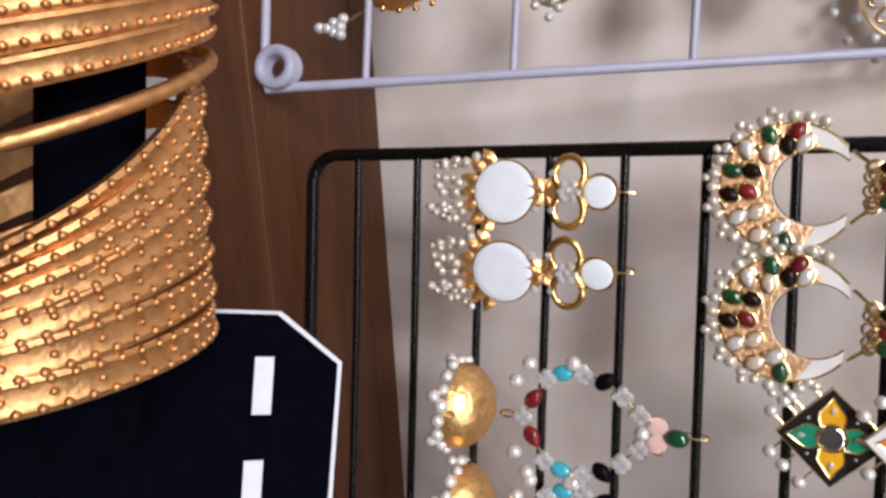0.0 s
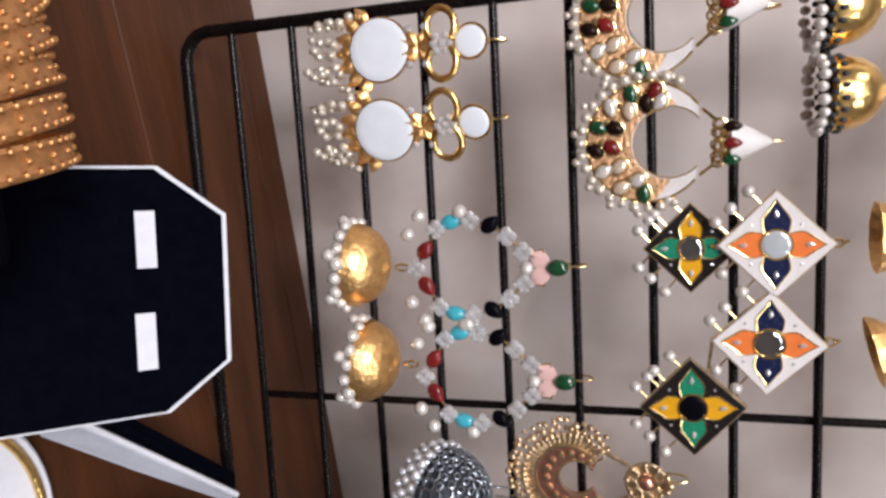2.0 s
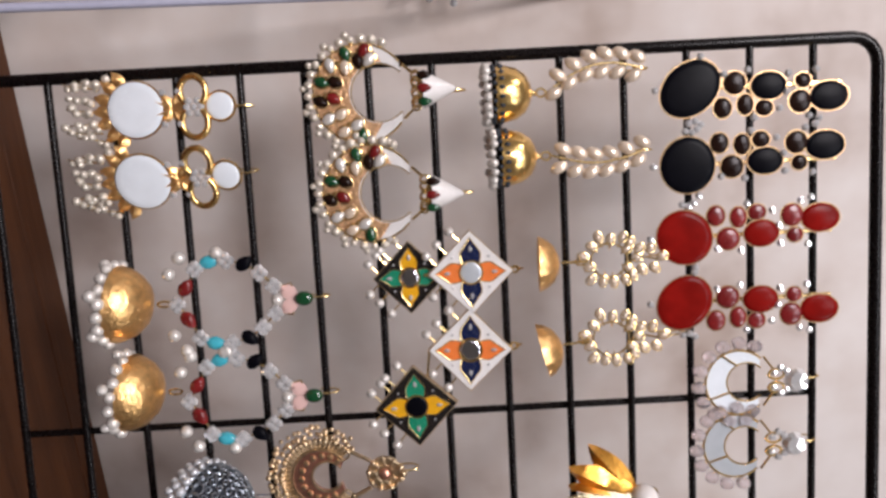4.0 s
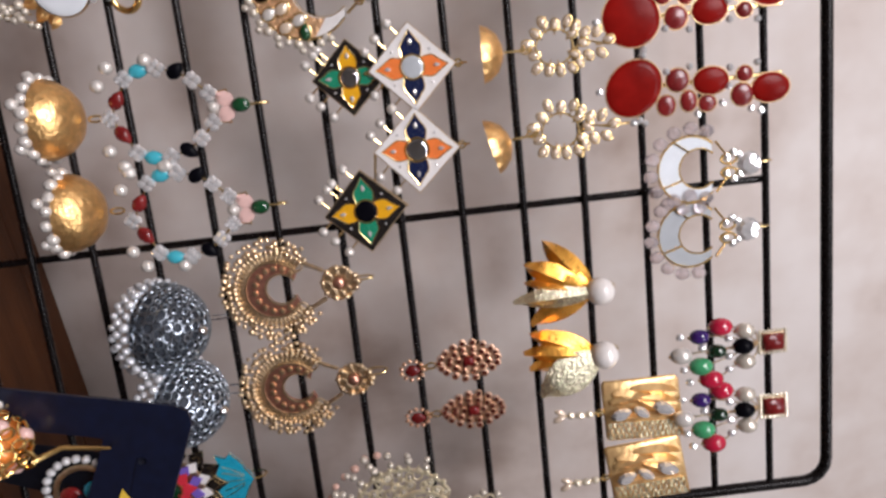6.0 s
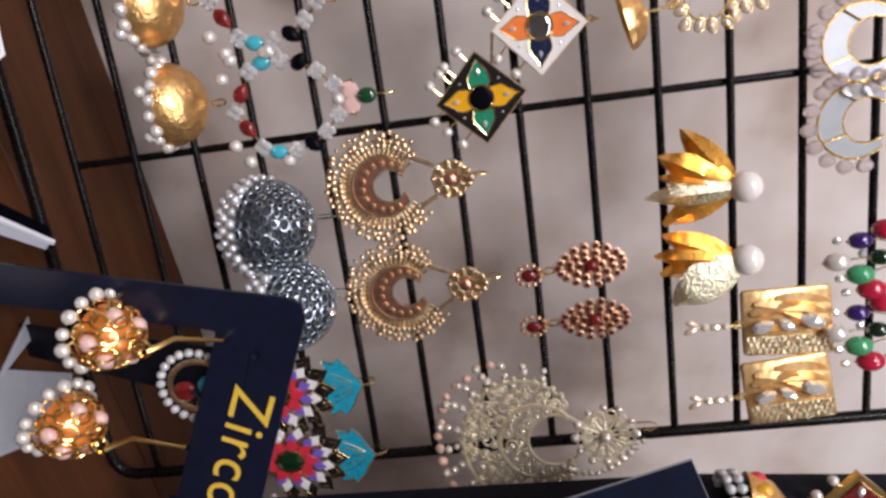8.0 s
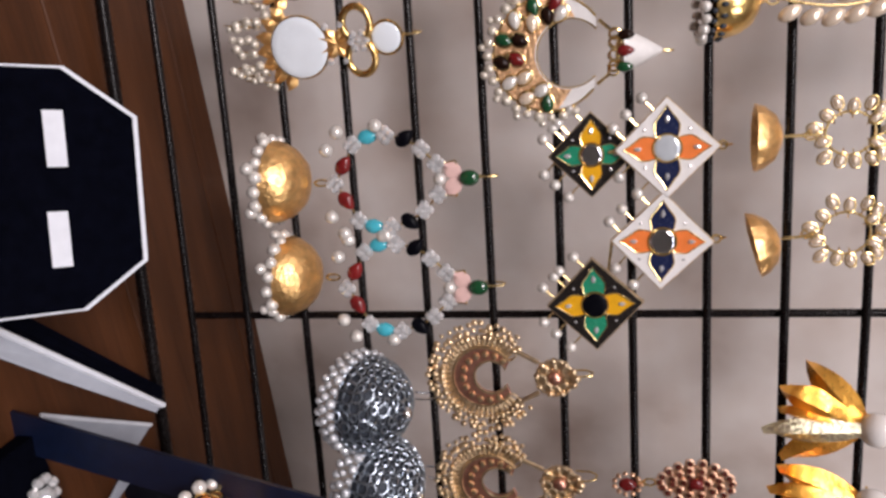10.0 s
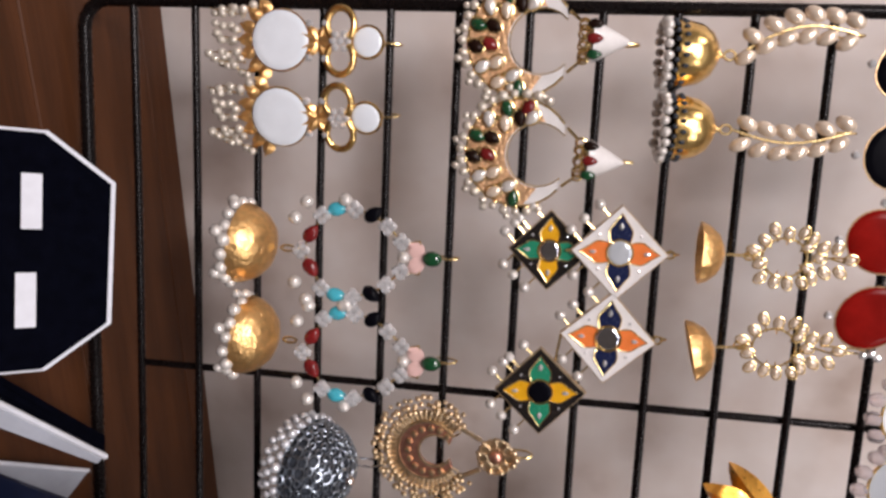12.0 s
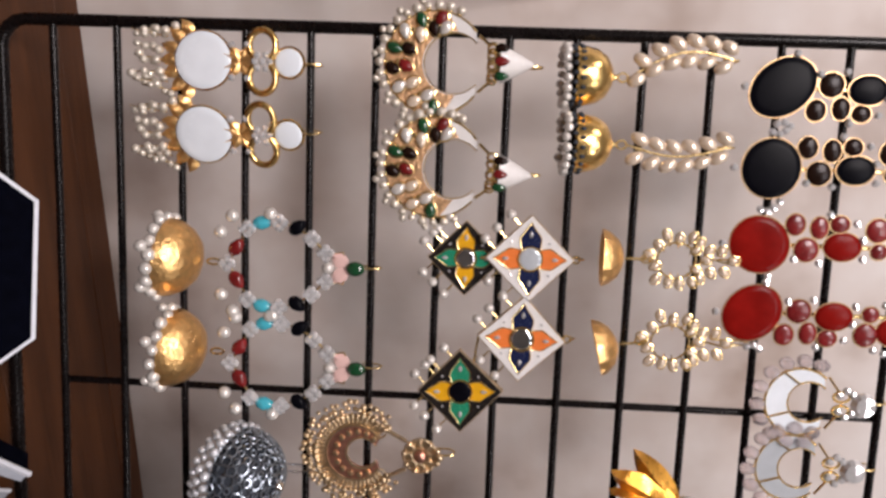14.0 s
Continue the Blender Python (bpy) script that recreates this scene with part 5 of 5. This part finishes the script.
def bangle(x, wide, r, tilt, style, lean=53.0):
    """A gold bangle on the bar; style 0: thin wire, 1: broad with rows of raised studs, 2: narrow and ribbed."""
    label = ("thin plain gold bangle on a black stand", "broad gold bangle with rows of raised square studs", "narrow ribbed gold bangle with faceted edge")[style]
    ob = thing("bangle", x, AX_Y, AX_Z + 31.5 - r, label, "bangle", "gold bangles on the stand")
    ob.matrix_world = pose(x * 0.001, AX_Y * 0.001, (AX_Z + 31.5 - r) * 0.001) @ Matrix.Rotation(radians(tilt), 4, Vector((0, -math.cos(radians(lean)), math.sin(radians(lean)))))
    if style == 0:
        part("band", Geo().ring((0, 0, 0), r, r, 1.25, 64, 8, axis="x"), GOLD_BANGLE, ob)
        return
    h = wide / 2
    prof = [(r - 1.6, -h), (r - 0.3, -h), (r, -h * 0.7), (r - 0.45, -h * 0.45), (r - 0.35, 0), (r - 0.45, h * 0.45), (r, h * 0.7), (r - 0.3, h), (r - 1.6, h), (r - 1.6, -h)]
    part("band", Geo().lathe((0, 0, 0), prof, 72, (1, 0, 0)), GOLD_BANGLE, ob)
    studs = Geo()
    n = 60 if style == 1 else 72
    for k in range(n):
        a = 2 * math.pi * k / n
        for s, ph in (((-0.72, 0), (0.72, 0.5)) if style == 1 else ((0.5, 0),)):
            b = a + ph * 2 * math.pi / n
            studs.ball((s * h, (r - 0.1) * math.cos(b), (r - 0.25) * math.sin(b)), 0.8 if style == 1 else 0.75, (1.0, 1, 1), 6, 4)
        if style == 1 and k % 2 == 0:
            studs.ball((0, (r - 0.4) * math.cos(a), (r - 0.4) * math.sin(a)), 0.7, n=5, k=4)
    o = part("studs", studs, GOLD_BANGLE, ob, "raised gold studs")
    o["kind"] = "stuff"


for k in range(7):
    bangle(-3.4 - 4.3 * k, 4.2, 29.4, 24.5 - 1.2 * k + random.uniform(-0.8, 0.8), 2, 90)
for x in (-60, -65, -70):
    bangle(x, 4.4, 31.2, 8, 2)
bangle(4.0, 2.4, 29.5, 28, 0, 90)
for x, t, lean in ((13.4, 44, 90), (20.0, 36.5, 84), (25.6, 30, 78), (31.0, 24.5, 70), (36.0, 20, 62), (40.6, 15.5, 66), (45.0, 10.5, 75)):
    bangle(x, 5.4, 29.8, t, 1, lean)

# ---- cards and dishes low on the counter ----


def slab(corners, thick):
    """A flat card through the given corners (millimetres), thick towards its back."""
    p = [Vector(c) for c in corners]
    n = (p[1] - p[0]).cross(p[2] - p[0]).normalized() * thick
    m = len(p)
    return Geo().add(p + [q - n for q in p], [tuple(range(m)), tuple(range(2 * m - 1, m - 1, -1))] + [(i, m + i, m + (i + 1) % m, (i + 1) % m) for i in range(m)])


grey = thing("folded_card", 0, 0, 0, "pale grey pointed card with white edges lying on the counter", "display card")
part("grey_face", slab([(111, -74, 2.0), (128, -56, 13.5), (146.5, -36, 28.6), (144.8, -34.8, 29.8), (122, -55.5, 14.0), (103, -73.5, 2.2)], 0.5), GREY_CARD, grey)
part("white_edge", Geo().tube([(102, -74, 2.0), (122, -55, 14.5), (145, -34, 30.3)], 1.0, 6), WHITE_CARD, grey, "white cut edge")
# The dark shadow behind the card, modelled as a thin black sheet.
part("shadow_sheet", slab([(101, -72, 0.5), (144, -32, 28.5), (141, -28, 26), (98, -66, 0.5)], 0.6), VELVET, grey, "black sheet in place of the shadow behind the card")

dish = thing("round_dish", 128, -112, 0, "white round dish with a bright gold band", "dish")
part("bowl", Geo().lathe((0, 0, 0), [(0.1, 1.5), (30, 1.8), (33.5, 4.5), (36.2, 5.2), (37, 4.6), (34, 1), (30, 0), (0.1, 0)], 48), WHITE_CARD, dish)
part("gold_band", Geo().ring((0, 0, 5.0), 33.4, 33.4, 1.15, 56, 8, axis="z"), GOLD, dish, "bright gold band")

tag = lump("paper_tag", slab([(-14, -74, 1.0), (4, -72, 1.0), (3, -60, 1.0), (-15, -62, 1.0)], 0.6), WHITE_CARD, "small blank white paper tag on the counter", "tag", smooth=False)

white_card = thing("display_card", 0, 0, 0, "white cut card propped at a slant on the counter", "display card")
part("sheet", slab([(141, -52, 0.9), (160, -17, 11.0), (166, -25, 9.0), (150, -54, 0.9)], 0.7), GREY_CARD, white_card, smooth=False)
part("white_edge", Geo().tube([(141, -52, 1.4), (160, -17, 11.6)], 0.7, 6), WHITE_CARD, white_card, "white cut edge")

low = thing("cut_card", 0, 0, 0, "pale grey cut-out card lying on the counter", "display card")
part("sheet", slab([(172, -20, 3.0), (179, -21, 3.2), (184, -36, 3.2), (199, -8, 3.2), (208, -12, 3.2), (214, -26, 3.0), (206, -54, 2.6), (194, -54, 2.6)], 0.7), GREY_CARD, low, smooth=False)
part("fold", slab([(203, -13, 3.6), (211, -2, 3.6), (222, -8, 3.6), (213, -22, 3.6)], 0.7), GREY_CARD, low, smooth=False)

pad = lump("velvet_pad", Geo().plate([(-24, -16), (24, -16), (26, 0), (22, 14), (-26, 14)], -3, 3, 0.8), VELVET, "low black velvet jewellery pad on the counter", "pad",
           place=pose(0.170, -0.070, 0.0031, 90, 0, 12))
for px, py in ((161, -62), (178, -66)):
    s = thing("stud_earring", px, py, 6.2, "silver crystal cluster stud on a black pad", "earring", "crystal studs")
    g = Geo()
    for k in range(9):
        a = 2 * math.pi * k / 9
        g.ball((5.0 * math.cos(a), 5.0 * math.sin(a) * 0.8, 1.8), 1.7, n=7, k=5)
    g.ball((0, 0, 2.4), 2.8, n=9, k=6)
    for k in range(4):
        g.ball((6 + k * 1.8, -3, 1.6), 1.3, n=6, k=4)
    part("crystals", g, CRYSTAL, s, smooth=False)

# ---- navy frame card with hanging bells ----
card = thing("earring_card", 0, -60, 0, "navy card frame standing up, printed in gold, holding bell earrings", "earring card")
outer = [(136, 0), (149, 54), (161.6, 107.6), (163.8, 112.0), (168.0, 112.4), (208, 95), (251, 76.5), (233, 0)]
inner = [(148, 0), (158, 42), (168.6, 86.0), (169.4, 87.2), (171.2, 86.6), (201, 72.5), (238, 55), (222, 0)]
g = Geo()
band(g, outer, inner[::-1], -0.6, 0.6)
part("frame", g, NAVY, card)
part("strut", slab([(176, 0, 96), (192, 0, 90), (186, 40, 0.2), (174, 40, 0.2)], 0.8), NAVY_DARK, card)
text = bpy.data.curves.new("lettering", "FONT")
text.body, text.size, text.extrude = "Zircon", 0.0168, 0.00008
text.materials.append(mat("gold_print", (0.72, 0.48, 0.06), 0.4, vary=0.08))
letters = new("lettering", text)
a = radians(-25.5)
text.space_character = 1.10
letters.parent = card
letters.matrix_basis = Matrix(((math.cos(a), -math.sin(a), 0, 0.1845), (0, 0, -1, -0.0008), (math.sin(a), math.cos(a), 0, 0.0898), (0, 0, 0, 1)))
letters["label"] = "word printed in gold"
for px, pz in ((177, 97), (186, 78), (203, 71), (219, 63)):
    part("hole", Geo().lathe((px, -0.75, pz), [(0.05, 0), (1.0, 0), (1.2, 0.2)], 12, (0, -1, 0)), NAVY_DARK, card)


def orange_jhumka(x, z, top, turn):
    e = thing("earring", x, -65, z, "orange enamelled gold openwork bell earring with a pearl fringe", "earring", "orange bell earrings", turn)
    ax = Vector((0.15, -0.35, 0.92)).normalized()
    q = Vector((0, 0, 1)).rotation_difference(ax)
    c = Vector((0, 0, -6))
    R = 9.0
    part("bell", Geo().lathe(c, [(R * math.sin(radians(t)) * 0.9, R * 1.25 * math.cos(radians(t)) * 0.9) for t in (3, 20, 40, 60, 80, 95)], 20, ax), ORANGE_GOLD, e, "orange enamelled bell")
    patch = Geo()
    for t, b in ((42, 0.4), (42, 2.2), (60, 3.3), (66, 1.4), (70, 4.6), (50, 5.4)):
        v = Vector((math.sin(radians(t)) * math.cos(b) * 0.9, math.sin(radians(t)) * math.sin(b) * 0.9, 1.125 * math.cos(radians(t))))
        patch.ball(c + q @ (v * R), 2.4, (1, 0.8, 1), 8, 6)
    part("enamel_patches", patch, PINK, e, "pale pink enamel patches")
    w = Geo()
    for t, n in ((22, 5), (45, 8), (66, 10), (86, 12)):
        for k in range(n):
            b = 2 * math.pi * k / n + t
            v = Vector((math.sin(radians(t)) * math.cos(b), math.sin(radians(t)) * math.sin(b), 1.25 * math.cos(radians(t))))
            t1 = Vector((-math.sin(b), math.cos(b), 0))
            t2 = v.cross(t1).normalized()
            w.tube([c + q @ (v * R * 1.0 + t1 * math.cos(u) * 2.0 + t2 * math.sin(u) * (1.3 + 0.9 * (k % 3))) for u in [2 * math.pi * i / 9 for i in range(9)]], 0.42, 5, True)
    o = part("openwork", w, GOLD, e, "gold openwork scrolls")
    o["kind"] = "stuff"
    p = Geo()
    for k in range(14):
        b = 2 * math.pi * k / 14
        p.ball(c + q @ Vector((10.2 * math.cos(b), 10.2 * math.sin(b), -2.6)), 1.75 + 0.3 * (k % 2))
    part("pearl_fringe", p, PEARL_WHITE, e, "white pearl fringe")
    part("ring_link", Geo().ring(c + ax * 13.6, 2.3, 2.3, 0.6, 14), GOLD, e)
    part("ear_hook", Geo().tube([c + ax * 15.5, (0.5, -1, 14), (1.5, 1, top), (2, 4, top - 1)], [0.9, 0.7, 0.4, 0.35], 6), GOLD, e)
    return e


orange_jhumka(165.5, 65, 26, 8)
orange_jhumka(191, 46.5, 28, 18)
e = thing("earring", 187, -55, 84, "small turquoise and pearl crescent earring behind a navy card", "earring")
p = Geo()
for k in range(14):
    t = radians(-215 + 215 * k / 13)
    p.ball((10.2 * math.cos(t), 0, -9 + 10.2 * math.sin(t)), 1.35)
part("pearl_edge", p, PEARL_GREY, e)
part("turquoise_stone", Geo().stone((0, -0.5, -4), 3.4, 4.2, 1.5, n=12, drop=0.3), TURQ_FOIL, e)
part("red_stone", Geo().stone((1, -0.5, -12), 3.0, 3.4, 1.5, n=12), RED_DARK, e)
part("setting", Geo().ring((0, 0, -8), 7.5, 8.5, 0.9, 24).ball((0, 0, 2), 2.0), GOLD_OLD, e)
hook(e, 4)

# ---- boards beyond the rack ----
board = thing("display_board", 0, 0, 0, "black standing display board with rounded corners", "display board")
out = [(252, 0), (256, 220), (262, 288), (264.5, 296), (271, 301.5), (280, 303), (420, 303), (420, 0)]
part("panel", Geo().plate(out, -26, -14, 1.2), NAVY_DARK, board)
navy = thing("navy_card", 0, 0, 0, "glossy navy pointed card with pale cut edges standing beside the rack", "display card")
tip = [(226, 212.5), (268, 226), (330, 246), (400, 220), (400, 0), (287, 0), (256, 106)]
part("sheet", Geo().plate(tip, -51, -50, 0), NAVY, navy, smooth=False)
part("pale_edge", Geo().tube([(256, -50.6, 106), (226, -50.6, 212.5), (268, -50.6, 226), (330, -50.6, 246)], 0.4, 5), EDGE_GREY, navy, "pale worn cut edge")
low_board = thing("display_board", 0, 0, 0, "low dark display board leaning beside the rack", "display board")
part("panel", Geo().plate([(278, 0), (264, 100), (257, 160), (330, 170), (330, 0)], -38, -33, 0.6), NAVY_DARK, low_board)
part("top_edge", Geo().tube([(278, -38, 0.5), (264, -38, 100), (257, -38, 160)], 0.6, 5), EDGE_GREY, low_board)


def maroon_tile(x, z):
    e = thing("earring", x, -29, z, "maroon square enamel earring with a flower of coloured petals and pearls", "earring")
    h = 16.6
    pl = part("tile", Geo().plate([(0, h), (-h, 0), (0, -h), (h, 0)], -1.4, 1.4), GOLD, e, "gilt square", False)
    k = h * 0.84
    part("enamel_face", Geo().plate([(0, k), (-k, 0), (0, -k), (k, 0)], -1.9, -1.0), MAROON, pl, "", False)
    for j in range(8):
        t = 2 * math.pi * j / 8
        part("petal", Geo().stone((4.6 * math.cos(t), -1.9, 4.6 * math.sin(t)), 1.9, 2.6, 0.7, math.degrees(t) - 90, n=10), (TURQ, YELLOW, PEARL_PINK, GREEN_ENAMEL, TURQ, YELLOW, PINK, BLACK_ENAMEL)[j], pl)
    part("flower_centre", Geo().stone((0, -1.9, 0), 2.5, 2.5, 1.0, n=14), WHITE_ENAMEL, pl)
    for s in range(8):
        t = math.pi / 2 * (s // 2)
        a, b = 6.6, (7.0 if s % 2 else -7.0)
        part("gold_leaf", Geo().stone((0.5 * (a * math.cos(t) - b * math.sin(t)) + 2.4 * math.cos(t), -1.95, 0.5 * (a * math.sin(t) + b * math.cos(t)) + 2.4 * math.sin(t)), 0.8, 1.7, 0.5, math.degrees(t) - 90 + (30 if s % 2 else -30), n=8, drop=0.5), GOLD_PALE, pl)
    for s in range(4):
        t = math.pi / 2 * s
        part("corner_stone", Geo().stone((10.6 * math.cos(t), -1.9, 10.6 * math.sin(t)), 1.2, 2.0, 0.8, math.degrees(t) - 90, n=8, drop=0.4), CRYSTAL, pl)
    tile_pearls(e, 0, 0, h, -1, [(0.3, -1), (0.6, -1), (0.85, -1), (0.4, 1), (0.75, 1)])
    part("ear_hook", Geo().ring((0, 0, h + 1.4), 1.3, 1.3, 0.4, 10).tube([(0, 0, h + 2), (0, -1, h + 5), (0, 3, h + 5)], 0.35, 5), GOLD_PALE, e)


maroon_tile(266, 269)
e = thing("earring", 259, -33, 246, "enamelled gold half-bell earring with grey pearl fringe", "earring")
part("bell", Geo().lathe((0, 0, 0), [(0.3, 0), (4, -0.6), (8.5, -4.5), (10.6, -10), (10.9, -12.5), (10, -12), (0.3, -2)], 24, (0.1, -0.15, 1)), GOLD_FOIL, e)
for k in range(9):
    t = 2 * math.pi * k / 9
    part("enamel_patch", Geo().ball((9.4 * math.cos(t) - 0.8, 9.4 * math.sin(t) + 1.2, -8), 2.4, (0.9, 0.9, 1.3), 8, 6), (TURQ_FOIL, SCARLET, YELLOW)[k % 3], e)
p = Geo()
for k in range(16):
    t = 2 * math.pi * k / 16
    for zz in (-14.5, -18):
        p.ball((10.4 * math.cos(t) - 1.2, 10.4 * math.sin(t) + 2, zz), 1.7)
part("pearl_fringe", p, PEARL_GREY, e)
part("ear_hook", Geo().tube([(0, 0, 0), (0.5, -1, 6), (0.5, 2, 9), (0.5, 6, 9)], 0.4, 6), GOLD_PALE, e)

# ---- earrings on the white rack ----


def on_white(x, z, d=-3.5):
    return (x, -27 + 0.32 * z + d, z)


x, y, z = on_white(-62, 76)
e = thing("earring", x, y, z, "gold disc earring with a beaded edge and pearl drop", "earring")
prof = [(0.1, -2.2), (12, -1.8), (21, -0.4), (24.5, 0.6), (24.5, 1.4), (0.1, 0.6)]
part("disc", Geo().lathe((-7, -2, -36), prof, 36, (0, 1, 0.32)), GOLD_FOIL, e)
p = Geo()
for k in range(30):
    t = 2 * math.pi * k / 30
    p.ball((-7 + 25 * math.cos(t), -2.4 + 8 * math.sin(t), -36 + 24.3 * math.sin(t)), 1.1, n=6, k=4)
part("gold_bead_edge", p, GOLD, e)
p = Geo()
for px, pz in ((19, -56), (21.5, -57), (23, -59.5), (20, -59.5), (21.6, -62), (21.2, -65), (24, -57)):
    p.ball((px, -3, pz), 1.9, n=8, k=6)
part("pearl_drops", p, PEARL_GREY, e)
part("joining_link", Geo().tube([(16, -2.5, -46), (20, -3, -55)], 0.5, 5), GOLD_PALE, e)
hook(e, 2)
for px, pz, n, lab in ((-55, 126, 1, "silver and gold crystal flower earring with small pearls"), (-59, 152, 2, "gold flower earring with clear pear-shaped stones"), (-60, 178, 3, "gold flower earring with clear pear-shaped stones"), (-50, 224, 4, "ornate gold crescent earring with white stones and pearls")):
    x, y, z = on_white(px, pz)
    e = thing("earring", x, y, z, lab, "earring")
    rnd = random.Random(n)
    R = 9.5 if n < 4 else 17.0
    zc = -R - 32 if n == 1 else -R - 20
    w, c, p = Geo(), Geo(), Geo()
    for k in range(8 if n < 4 else 14):
        t = 2 * math.pi * k / (8 if n < 4 else 14)
        c.stone((R * 0.62 * math.cos(t), -1.2, zc + R * 0.62 * math.sin(t)), 2.0, 3.0, 1.6, math.degrees(t) - 90, n=9, drop=0.4, k=2)
        w.ring((R * 0.62 * math.cos(t), -0.9, zc + R * 0.62 * math.sin(t)), 2.3, 3.3, 0.5, 12, 5, turn=math.degrees(t) - 90)
        p.ball((R * 1.05 * math.cos(t + 0.2), -1, zc + R * 1.05 * math.sin(t + 0.2)), 1.6, n=7, k=5)
        if rnd.random() < 0.6:
            p.ball((R * 1.3 * math.cos(t), -1, zc + R * 1.3 * math.sin(t) - 1), 1.5, n=7, k=5)
    w.ring((0, -0.8, zc), R * 0.9, R * 0.9, 0.7, 24).ring((0, -0.8, zc), R * 0.3, R * 0.3, 0.7, 14)
    w.tube([(0, -0.8, zc + R * 0.9), (0, -0.6, zc * 0.5), (0, 0, 0)], 0.5, 5)
    part("crystals", c, CRYSTAL, e, smooth=False)
    part("openwork", w, GOLD_OLD, e)
    part("pearl_drops", p, PEARL_GREY, e)
    hook(e, 2)
